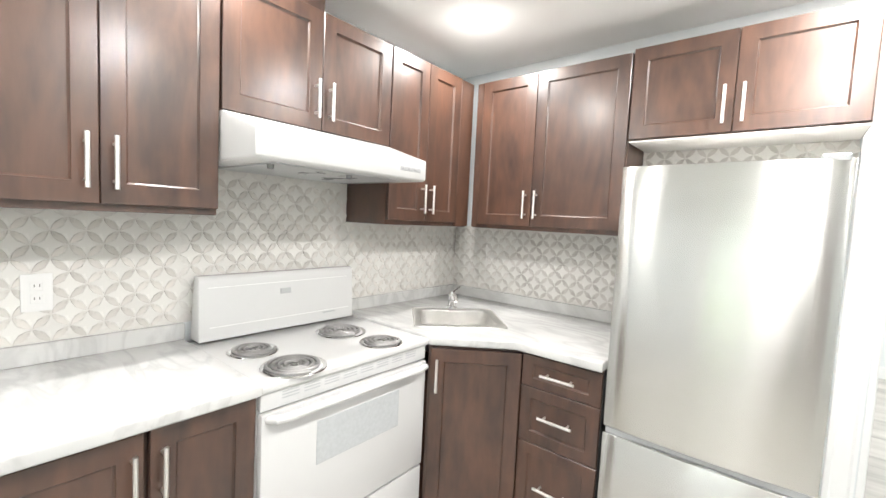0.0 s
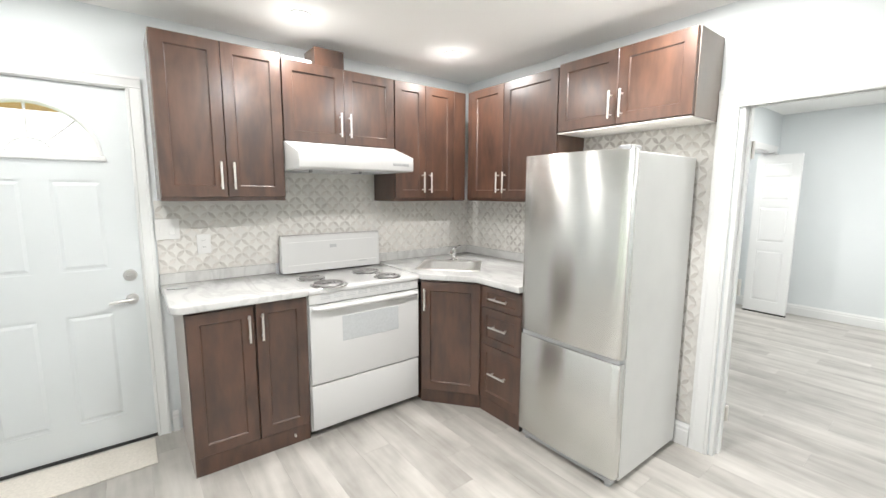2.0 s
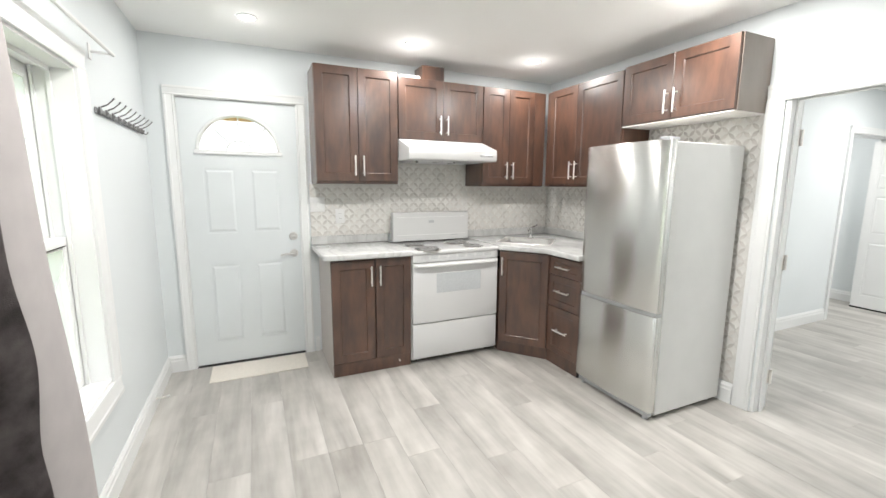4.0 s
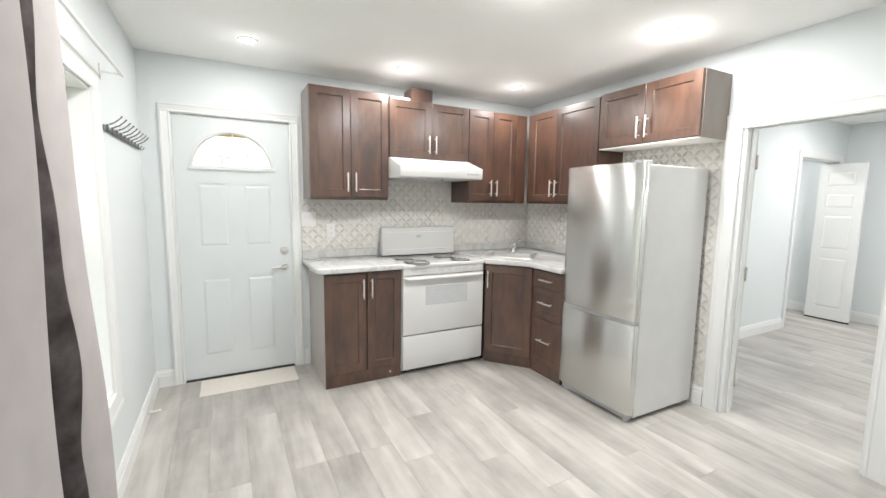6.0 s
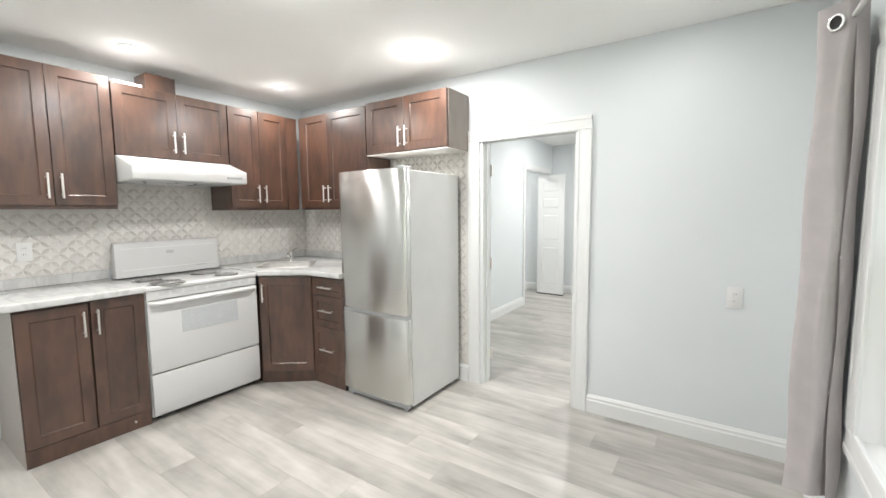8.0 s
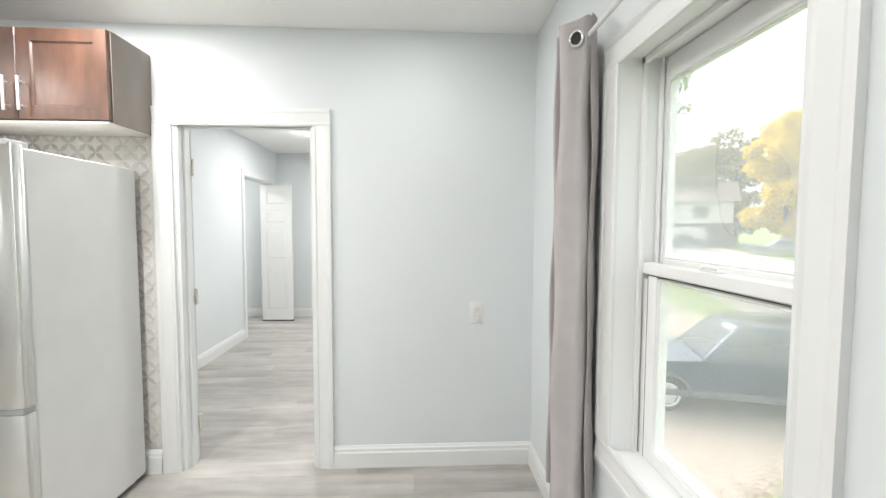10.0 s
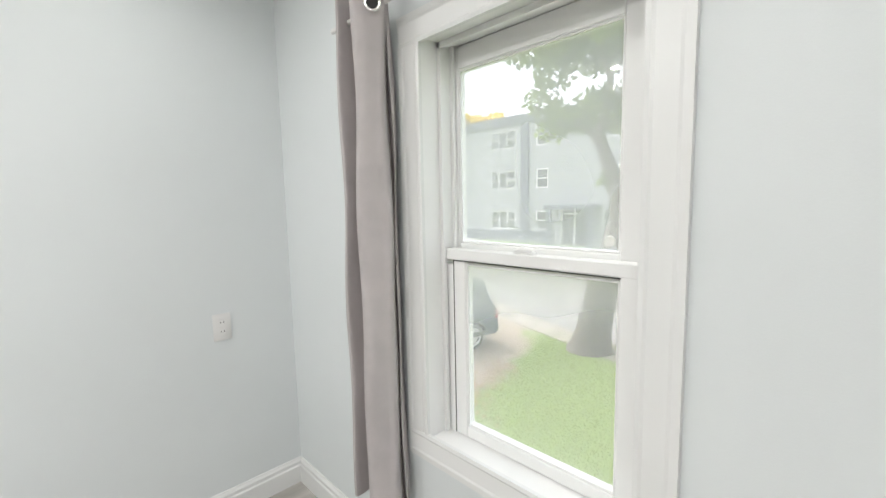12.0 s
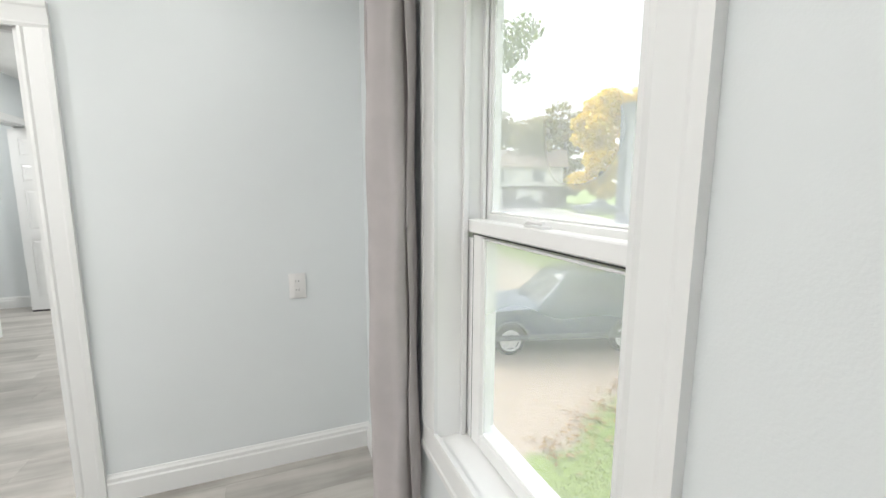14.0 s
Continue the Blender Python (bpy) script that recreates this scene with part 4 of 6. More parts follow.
def fogged_mat(name, lo, hi):
    """Double glazing whitened from lo to hi: clouded patches between its panes, and painted window glare."""
    m = glass_mat(name)
    n, l = m.node_tree.nodes, m.node_tree.links
    out = n["Material Output"].inputs[0]
    base = out.links[0].from_socket
    tc, no = n.new("ShaderNodeTexCoord"), n.new("ShaderNodeTexNoise")
    no.inputs["Scale"].default_value, no.inputs["Detail"].default_value = 1.8, 1.0
    l.new(tc.outputs["Object"], no.inputs[0])
    sep = n.new("ShaderNodeSeparateXYZ")
    l.new(tc.outputs["Object"], sep.inputs[0])
    up = n.new("ShaderNodeMapRange")
    up.inputs["From Min"].default_value, up.inputs["From Max"].default_value = 0.95, 1.2
    up.inputs["To Min"].default_value, up.inputs["To Max"].default_value = -0.22, 0.36
    l.new(sep.outputs[2], up.inputs[0])
    add = n.new("ShaderNodeMath")
    l.new(no.outputs[0], add.inputs[0])
    l.new(up.outputs[0], add.inputs[1])
    mr = n.new("ShaderNodeMapRange")
    mr.inputs["From Min"].default_value, mr.inputs["From Max"].default_value = 0.30, 0.95
    mr.inputs["To Min"].default_value, mr.inputs["To Max"].default_value = lo, hi
    l.new(add.outputs[0], mr.inputs[0])
    df, tl, ad = n.new("ShaderNodeBsdfDiffuse"), n.new("ShaderNodeBsdfTranslucent"), n.new("ShaderNodeMixShader")
    df.inputs[0].default_value = tl.inputs[0].default_value = (0.85, 0.87, 0.88, 1)
    l.new(df.outputs[0], ad.inputs[1])
    l.new(tl.outputs[0], ad.inputs[2])
    ad.inputs[0].default_value = 0.7
    mx = n.new("ShaderNodeMixShader")
    l.new(mr.outputs[0], mx.inputs[0])
    l.new(base, mx.inputs[1])
    l.new(ad.outputs[0], mx.inputs[2])
    l.new(mx.outputs[0], out)
    return m


FOGGED = fogged_mat("fogged_double_glazing", 0.17, 0.60)
# a white veil in the pane paints the glare of the window
HAZED = fogged_mat("glare_veiled_glass", 0.20, 0.32)
# east: room at -x, so local x runs along -y from the north jamb
ME = Matrix.Translation((E - 0.002, EY1, EZ0)) @ Matrix.Rotation(radians(-90), 4, "Z")
sash_window("window_1", "white double-hung sash window with a clouded lower pane", ME, EY1 - EY0, EZ1 - EZ0, 0.618, low_sash=(0.052, 0.050, 0.033, 0.050), top_sash=(0.0125, 0.022, 0.045, 0.060), head=0.070)
MS = Matrix.Translation((SX1, S + 0.002 - 0.0, SZ0)) @ Matrix.Rotation(radians(180), 4, "Z")
sash_window("window_2", "white double-hung sash window half behind a curtain", MS, SX1 - SX0, SZ1 - SZ0, 0.66)


# ---- curtains ----
def curtain(name, label, path_fn, z0, z1, n, rows, material, hem=0.0, base=None):
    """A hanging cloth: path_fn(u, v) gives x, y for u across and v from top (0) to hem (1)."""
    bm = NB()
    grid = []
    for r in range(rows + 1):
        v = r / rows
        line = []
        for q in range(n + 1):
            u = q / n
            x, y, dz = path_fn(u, v)
            line.append(bm.verts.new((x, y, z1 + (z0 - z1) * v + dz)))
        grid.append(line)
    for r in range(rows):
        for q in range(n):
            bm.faces.new((grid[r][q], grid[r][q + 1], grid[r + 1][q + 1], grid[r + 1][q]))
    bmesh.ops.recalc_face_normals(bm, faces=bm.faces)
    bmesh.ops.solidify(bm, geom=bm.faces[:], thickness=0.0018)
    th = thing(name, base or path_fn(0.5, 0.0)[:2] + (z0,), label, "curtain")
    part("cloth", bm, material, th, smooth=True)
    return th


def smooth_line(pts, u):
    """A point on the Catmull-Rom curve through pts."""
    k = len(pts) - 1
    i = min(int(u * k), k - 1)
    f = u * k - i
    p = [Vector(pts[max(0, min(k, i + q))]) for q in (-1, 0, 1, 2)]
    return 0.5 * (2 * p[1] + (p[2] - p[0]) * f + (2 * p[0] - 5 * p[1] + 4 * p[2] - p[3]) * f * f + (3 * p[1] - p[0] - 3 * p[2] + p[3]) * f ** 3)


FOLDS = [(2.455, 1.78), (2.385, 1.735), (2.36, 1.692), (2.435, 1.70), (2.44, 1.685), (2.355, 1.605), (2.325, 1.562), (2.335, 1.535), (2.372, 1.512), (2.40, 1.50), (2.44, 1.53), (2.455, 1.545), (2.43, 1.51), (2.445, 1.518), (2.468, 1.54)]
def east_path(u, v):
    # a few deep folds bunched beside the window, looser towards the hem
    p = smooth_line(FOLDS, u)
    cx, cy = 2.40, 1.60
    k = 0.86 + 0.16 * v + 0.02 * math.sin(9 * v + 6 * u)
    x = cx + (p.x - cx) * k + 0.004 * math.sin(17 * v + 11 * u)
    y = cy + (p.y - cy) * (0.97 + 0.05 * v) + 0.004 * math.sin(11 * v + 8 * u)
    return x, y, 0.012 * math.sin(10 * u + 1) * v - (1 - v) ** 6 * 0.03 * math.exp(-((u - 0.5) / 0.17) ** 2)


cur = curtain("curtain", "grey grommet curtain hanging bunched beside the sash window", east_path, 0.345, 2.06, 150, 44, CLOTH, base=(2.40, 1.60, 0.30))
# one eyelet shows, its ring on the broad fold
ring = Matrix.Translation((2.371, 1.510, 1.972)) @ Matrix.Rotation(math.atan2(-0.64, 0.77), 4, "Z")
bm = NB()
tube(bm, [(0.021 * math.cos(a), -0.002, 0.024 * math.sin(a)) for a in (2 * math.pi * k / 28 for k in range(28))], 0.0048, 10, ring, closed=True)
eyelet = part("grommet", bm, CHROME, cur, "chrome grommet ring", smooth=True)
# a black disc paints the shade within the ring
bm = NB()
cyl(bm, (0, 0.002, 0), (0, -0.001, 0), 0.020, 0.020, 28, ring)
part("eyelet_hole", bm, DARKGAP, eyelet, "black disc as the eyelet's shaded opening")
rod = thing("curtain_rod", (2.41, 1.2, 1.985), "thin white metal curtain rod above the window", "curtain rod")
bm = NB()
tube(bm, [(2.412, 1.80, 1.985), (2.412, 0.42, 1.985)], 0.008, 12)
part("rod", bm, PLASTIC, rod, smooth=True)
for y in (1.79, 0.45):
    bm = NB()
    tube(bm, [(2.412, y, 1.985), (2.489, y, 1.985)], 0.006, 8)
    box(bm, 2.483, 2.4895, y - 0.014, y + 0.014, 1.95, 2.02, 0.002)
    part("bracket", bm, PLASTIC, rod, smooth=True)


SFOLDS = [(0.56, -0.85), (0.60, -0.838), (0.66, -0.835), (0.72, -0.838), (0.78, -0.848), (0.83, -0.875), (0.87, -0.915), (0.90, -0.96), (0.97, -0.978), (1.03, -0.94), (1.045, -0.85), (1.085, -0.782), (1.16, -0.775), (1.35, -0.80), (1.50, -0.86), (1.62, -0.84), (1.76, -0.85)]
def south_path(u, v):
    # u = 0 at the drawn edge, which spreads towards the hem
    p = smooth_line(SFOLDS, u)
    return p.x + (0.10 - 0.28 * v) * min(1, max(0, (0.62 - u) / 0.2)) + 0.003 * math.sin(15 * v + 9 * u), p.y + 0.004 * math.sin(12 * v + 7 * u) + 0.010 * v * math.sin(5 * u), 0.0


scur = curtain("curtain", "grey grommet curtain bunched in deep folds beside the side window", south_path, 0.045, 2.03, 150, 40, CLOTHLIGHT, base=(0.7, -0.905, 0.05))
# dark sheet laid in the deep fold behind the drawn edge, painting its shade
FOLDSHADE = mat("painted_fold_shade", (0.13, 0.115, 0.115), 0.9, var=0.45, scale=14, bump=0.4, bscale=300, spec=0.15)
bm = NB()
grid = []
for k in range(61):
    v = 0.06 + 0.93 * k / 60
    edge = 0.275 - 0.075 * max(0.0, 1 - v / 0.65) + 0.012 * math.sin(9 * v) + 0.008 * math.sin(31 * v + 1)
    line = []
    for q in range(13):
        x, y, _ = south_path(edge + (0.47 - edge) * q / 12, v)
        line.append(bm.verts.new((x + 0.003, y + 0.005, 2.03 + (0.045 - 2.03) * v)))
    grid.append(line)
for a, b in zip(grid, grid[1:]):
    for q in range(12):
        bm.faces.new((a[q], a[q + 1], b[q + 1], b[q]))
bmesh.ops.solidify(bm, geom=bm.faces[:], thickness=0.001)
part("fold_shade", bm, FOLDSHADE, scur, "dark sheet painting the shade inside the fold", smooth=True)
rod = thing("curtain_rod", (0.4, -0.90, 2.0), "thin white metal rod above the side window", "curtain rod")
bm = NB()
tube(bm, [(-0.55, -0.905, 1.99), (1.80, -0.905, 1.99)], 0.008, 12)
part("rod", bm, PLASTIC, rod, smooth=True)
for x in (-0.52, 1.785):
    bm = NB()
    tube(bm, [(x, -0.905, 1.99), (x, -0.989, 1.99)], 0.006, 8)
    box(bm, x - 0.014, x + 0.014, -0.9895, -0.983, 1.955, 2.025, 0.002)
    part("bracket", bm, PLASTIC, rod, smooth=True)

# ---- small things of the kitchen ----
def plate(name, label, m, w, h, kind):
    th = thing(name, tuple(m.translation), label, "switch" if kind == "switch" else "outlet")
    bm = NB()
    box(bm, -w / 2, w / 2, -0.006, -0.0005, -h / 2, h / 2, 0.0025, m, seg=2)
    part("plate", bm, PLASTIC, th, smooth=True)
    if kind == "switch":
        for cx in (-0.023, 0.023) if w > 0.1 else (0,):
            bm = NB()
            box(bm, cx - 0.0165, cx + 0.0165, -0.009, -0.005, -0.033, 0.033, 0.0015, m)
            part("rocker", bm, PLASTIC, th)
    else:
        for cz in (-0.02, 0.02):
            bm = NB()
            box(bm, -0.016, 0.016, -0.0075, -0.005, cz - 0.014, cz + 0.014, 0.0015, m)
            r = part("receptacle", bm, PLASTIC, th)
            bm = NB()
            for cx in (-0.006, 0.006):
                box(bm, cx - 0.001, cx + 0.001, -0.008, -0.0074, cz - 0.002, cz + 0.006, 0, m)
            part("slot", bm, DARKGAP, r)
    return th

MWALLW = lambda y, z: Matrix.Translation((W + 0.008, y, z)) @ Matrix.Rotation(radians(90), 4, "Z")
plate("light_switch", "white double light switch plate on the tiles", MWALLW(0.122, 1.238), 0.118, 0.118, "switch")
plate("outlet", "white wall outlet on the tiles above the countertop", MWALLW(0.301, 1.14), 0.074, 0.118, "outlet")
plate("outlet", "white wall outlet on the corner tiles by the fridge", Matrix.Translation((-0.292, N - 0.008, 1.11)), 0.074, 0.118, "outlet")
plate("outlet", "white wall outlet on the bare grey wall", Matrix.Translation((2.17, N, 0.875)), 0.074, 0.118, "outlet")

# coat rail on the south wall
rail = thing("coat_rail", (-0.95, S + 0.02, 1.73), "dark metal coat rail with a row of double hooks", "coat rail")
bm = NB()
box(bm, -1.40, -0.50, S + 0.001, S + 0.010, 1.718, 1.746, 0.003)
part("rail", bm, DARKMETAL, rail)
for k in range(9):
    x = -1.36 + 0.102 * k
    bm = NB()
    box(bm, x - 0.012, x + 0.012, S + 0.0095, S + 0.017, 1.712, 1.752, 0.002)
    tube(bm, [(x, S + 0.018, 1.752), (x, S + 0.04, 1.762), (x, S + 0.065, 1.785), (x, S + 0.072, 1.795)], [0.004, 0.0032, 0.003, 0.0045], 8)
    tube(bm, [(x, S + 0.018, 1.722), (x, S + 0.030, 1.712), (x, S + 0.040, 1.718), (x, S + 0.043, 1.728)], [0.004, 0.0032, 0.003, 0.0045], 8)
    part("hook", bm, DARKMETAL, rail, smooth=True)

bm = NB()
box(bm, -1.50, -1.215, -0.705, -0.03, 0.0, 0.008, 0.003)
tagged(part("door_mat", bm, MATCLOTH), "thin pale beige door mat before the entry door", "mat")
stop = thing("door_stop", (-0.99, -0.94, 0.07), "white spring door stop on the baseboard", "door stop")
bm = NB()
cyl(bm, (-0.99, S + 0.015, 0.06), (-0.99, S + 0.075, 0.063), 0.006, 0.005, 10)
part("spring", bm, NICKEL, stop, smooth=True)
bm = NB()
cyl(bm, (-0.99, S + 0.073, 0.063), (-0.99, S + 0.088, 0.064), 0.008, 0.008, 12)
part("tip", bm, PLASTIC, stop, smooth=True)
bm = NB()
tube(bm, [(-1.36, 0.085, ZC1 + 0.004), (-1.335, 0.12, ZC1 + 0.005), (-1.345, 0.155, ZC1 + 0.004), (-1.33, 0.18, ZC1 + 0.004)], 0.0035, 8)
tagged(part("cable_end", bm, ENAMELGREY, smooth=True), "short loose grey cable end on the countertop", "cable")

# ceiling pot lights, with the unseen ones added for the further room
for x, y in POTS:
    pot = thing("pot_light", (x, y, CEIL), "round recessed ceiling light, lit", "ceiling light", "recessed ceiling lights")
    bm = NB()
    rings = [[bm.verts.new((x + r * math.cos(2 * math.pi * q / 32), y + r * math.sin(2 * math.pi * q / 32), z)) for q in range(32)] for r, z in ((0.062, CEIL - 0.0005), (0.060, CEIL - 0.005), (0.049, CEIL - 0.007), (0.046, CEIL - 0.003))]
    for a, b in zip(rings, rings[1:]):
        for q in range(32):
            bm.faces.new((a[q], a[(q + 1) % 32], b[(q + 1) % 32], b[q]))
    part("trim_ring", bm, TRIM, pot, smooth=True)
    bm = NB()
    cyl(bm, (x, y, CEIL - 0.0005), (x, y, CEIL - 0.004), 0.0465, seg=32)
    part("lens", bm, LENS, pot, "glowing white lens")

# ---- outdoors ----
GZ = -2.25
def ground_z(x, y):
    d = math.hypot(x - 2.5, y - 1.0)
    return GZ + 0.039 * max(0.0, min(d, 40.0) - 12.0) + 0.014 * max(0.0, min(d, 80.0) - 40.0)


def ground_mat():
    """Lawn, worn to earth over the drive and in patches."""
    m = bpy.data.materials.new("lawn_and_earth")
    m.use_nodes = True
    n, l = m.node_tree.nodes, m.node_tree.links
    p = n["Principled BSDF"]
    p.inputs["Roughness"].default_value = 0.95
    tc, sep = n.new("ShaderNodeTexCoord"), n.new("ShaderNodeSeparateXYZ")
    l.new(tc.outputs["Object"], sep.inputs[0])
    def noise(scale, detail):
        k = n.new("ShaderNodeTexNoise")
        k.inputs["Scale"].default_value, k.inputs["Detail"].default_value = scale, detail
        l.new(tc.outputs["Object"], k.inputs[0])
        return k.outputs[0]
    def math_(op, a, b):
        k = n.new("ShaderNodeMath")
        k.operation = op
        for i, v in enumerate((a, b)):
            if isinstance(v, (int, float)):
                k.inputs[i].default_value = v
            else:
                l.new(v, k.inputs[i])
        return k.outputs[0]
    big, fine = noise(0.9, 5.0), noise(9.0, 5.0)
    # how far north of the drive's ragged edge
    side = math_("SUBTRACT", math_("SUBTRACT", sep.outputs[1], math_("MULTIPLY", sep.outputs[0], 0.36)), 2.6)
    side = math_("ADD", side, math_("MULTIPLY", math_("SUBTRACT", big, 0.5), 2.2))
    mask = n.new("ShaderNodeMapRange")
    mask.inputs["From Min"].default_value, mask.inputs["From Max"].default_value = -0.15, 0.35
    l.new(side, mask.inputs[0])
    far = n.new("ShaderNodeMapRange")
    far.inputs["From Min"].default_value, far.inputs["From Max"].default_value = 19.0, 17.0
    l.new(math_("SUBTRACT", sep.outputs[1], math_("MULTIPLY", sep.outputs[0], 0.2)), far.inputs[0])
    near = n.new("ShaderNodeMapRange")
    near.inputs["From Min"].default_value, near.inputs["From Max"].default_value = 13.0, 12.0
    l.new(sep.outputs[0], near.inputs[0])
    mk = math_("MULTIPLY", math_("MULTIPLY", mask.outputs[0], far.outputs[0]), near.outputs[0])
    def mixc(f, a, b):
        k = n.new("ShaderNodeMix")
        k.data_type = "RGBA"
        l.new(f, k.inputs[0])
        for i, v in ((6, a), (7, b)):
            if isinstance(v, tuple):
                k.inputs[i].default_value = (*v, 1)
            else:
                l.new(v, k.inputs[i])
        return k.outputs[2]
    grass = mixc(fine, (0.14, 0.21, 0.045), (0.22, 0.29, 0.085))
    earth = mixc(fine, (0.26, 0.21, 0.165), (0.42, 0.36, 0.30))
    l.new(mixc(mk, grass, earth), p.inputs["Base Color"])
    bp = n.new("ShaderNodeBump")
    bp.inputs["Strength"].default_value, bp.inputs["Distance"].default_value = 0.6, 0.03
    l.new(fine, bp.inputs["Height"])
    l.new(bp.outputs[0], p.inputs["Normal"])
    return m


GROUND = ground_mat()
ROADM = mat("worn_asphalt", (0.26, 0.25, 0.245), 0.9, var=0.14, scale=0.8, bump=0.4, bscale=40)
BARK = mat("maple_bark", (0.13, 0.115, 0.10), 0.95, var=0.35, scale=5, bump=1.0, bscale=14, stretch=(2.5, 2.5, 0.5))
def leaf_mat(name, a, b):
    m = bpy.data.materials.new(name)
    m.use_nodes = True
    n, l = m.node_tree.nodes, m.node_tree.links
    p = n["Principled BSDF"]
    g, mx = n.new("ShaderNodeNewGeometry"), n.new("ShaderNodeMix")
    mx.data_type = "RGBA"
    l.new(g.outputs["Random Per Island"], mx.inputs[0])
    mx.inputs[6].default_value, mx.inputs[7].default_value = (*a, 1), (*b, 1)
    l.new(mx.outputs[2], p.inputs["Base Color"])
    p.inputs["Roughness"].default_value = 0.6
    tl, ms_ = n.new("ShaderNodeBsdfTranslucent"), n.new("ShaderNodeMixShader")
    l.new(mx.outputs[2], tl.inputs[0])
    ms_.inputs[0].default_value = 0.4
    l.new(p.outputs[0], ms_.inputs[1])
    l.new(tl.outputs[0], ms_.inputs[2])
    l.new(ms_.outputs[0], n["Material Output"].inputs[0])
    return m


LEAFG = leaf_mat("maple_leaves_green", (0.12, 0.19, 0.04), (0.32, 0.40, 0.11))
LEAFY = leaf_mat("autumn_leaves_yellow", (0.72, 0.50, 0.025), (0.85, 0.70, 0.08))
LEAFB = leaf_mat("autumn_leaves_mixed", (0.34, 0.25, 0.10), (0.26, 0.27, 0.10))

# ground: fine near the house, coarse to the horizon
axis = sorted({*np.linspace(-1500, -60, 12).round(1), *np.linspace(-60, 100, 65).round(1), *np.linspace(100, 1500, 12).round(1)})
bm = NB()
grid = [[bm.verts.new((x, y, ground_z(x, y))) for y in axis] for x in axis]
for i in range(len(axis) - 1):
    for k in range(len(axis) - 1):
        bm.faces.new((grid[i][k], grid[i + 1][k], grid[i + 1][k + 1], grid[i][k + 1]))
setting("ground", bm, GROUND, "green lawn with a worn earth drive", "ground", smooth=True)

# the road and the kerb, slanting past the house
def strip(name, s0, s1, lift, material, label, category, drop=0.0):
    bm = NB()
    rows = []
    for k in range(81):
        y = -60 + 2.0 * k
        line = []
        for q in range(5):
            x = s0 + (s1 - s0) * q / 4 + 0.318 * (y - 3.9)
            line.append(bm.verts.new((x, y, ground_z(x, y) + lift)))
        rows.append(line)
    for a, b in zip(rows, rows[1:]):
        for q in range(4):
            bm.faces.new((a[q], a[q + 1], b[q + 1], b[q]))
    ex = bmesh.ops.extrude_face_region(bm, geom=bm.faces[:])
    bmesh.ops.translate(bm, vec=(0, 0, -0.3), verts=[v for v in ex["geom"] if isinstance(v, bmesh.types.BMVert)])
    return setting(name, bm, material, label, category)

KERB = mat("concrete_kerb", (0.42, 0.41, 0.39), 0.9, var=0.1, scale=3, bump=0.3, bscale=60)
strip("verge", 10.6, 11.5, 0.012, mat("worn_earth_verge", (0.34, 0.31, 0.275), 0.95, var=0.15, scale=2, bump=0.4, bscale=30), "pale worn concrete verge beside the street", "pavement")
strip("road", 11.5, 18.4, 0.02, ROADM, "pale worn asphalt street", "road")
strip("kerb_far", 18.4, 18.6, 0.10, KERB, "concrete kerb across the street", "kerb")
strip("pavement", 19.6, 21.0, 0.03, KERB, "concrete pavement across the street", "pavement")


def leaves(name, blobs, count, size, material, parent, seed, label=""):
    """A crown of separate leaves, scattered through uneven clumps: (x, y, z, radius)."""
    r = np.random.RandomState(seed)
    w = np.array([b[3] ** 2.2 for b in blobs])
    pick = r.choice(len(blobs), count, p=w / w.sum())
    B = np.array(blobs)[pick]
    d = r.normal(size=(count, 3))
    d /= np.linalg.norm(d, axis=1)[:, None]
    c = B[:, :3] + d * (B[:, 3] * r.uniform(0.25, 1.08, count) ** 0.6)[:, None] * (1, 1, 0.75)
    u = r.normal(size=(count, 3))
    u /= np.linalg.norm(u, axis=1)[:, None]
    v = np.cross(u, r.normal(size=(count, 3)))
    v /= np.linalg.norm(v, axis=1)[:, None]
    s = (size * r.uniform(0.6, 1.25, count))[:, None]
    quad = np.stack([c - u * s, c + v * s * 0.55, c + u * s, c - v * s * 0.55], 1).reshape(-1, 3)
    me = bpy.data.meshes.new(name)
    me.from_pydata(quad.tolist(), [], np.arange(count * 4).reshape(-1, 4).tolist())
    me.materials.append(material)
    ob = new(name, me)
    ob.parent = parent
    ob.matrix_parent_inverse = Matrix.Translation(-BASES[parent])
    return tagged(ob, label, kind="stuff")


# the street maple
TX, TY = 11.1, 4.95
maple = thing("tree", (TX, TY, GZ), "old leaning maple with green leaves on the lawn", "tree")
bm = NB()
trunk = [(TX, TY + 0.02, GZ - 0.2), (TX, TY, GZ + 0.14), (TX, TY - 0.06, GZ + 0.5), (TX, TY - 0.16, GZ + 1.1), (TX, TY - 0.30, GZ + 1.8), (TX, TY - 0.50, GZ + 2.35), (TX, TY - 0.64, GZ + 2.75), (TX, TY - 0.66, GZ + 3.0), (TX, TY - 0.62, GZ + 3.2)]
tube(bm, trunk, [0.66, 0.50, 0.41, 0.36, 0.33, 0.33, 0.37, 0.33, 0.22], 22)
r = random.Random(3)
for v in bm.verts:
    v.co += Vector((r.uniform(-1, 1), r.uniform(-1, 1), r.uniform(-1, 1))) * 0.026
part("trunk", bm, BARK, maple, smooth=True)
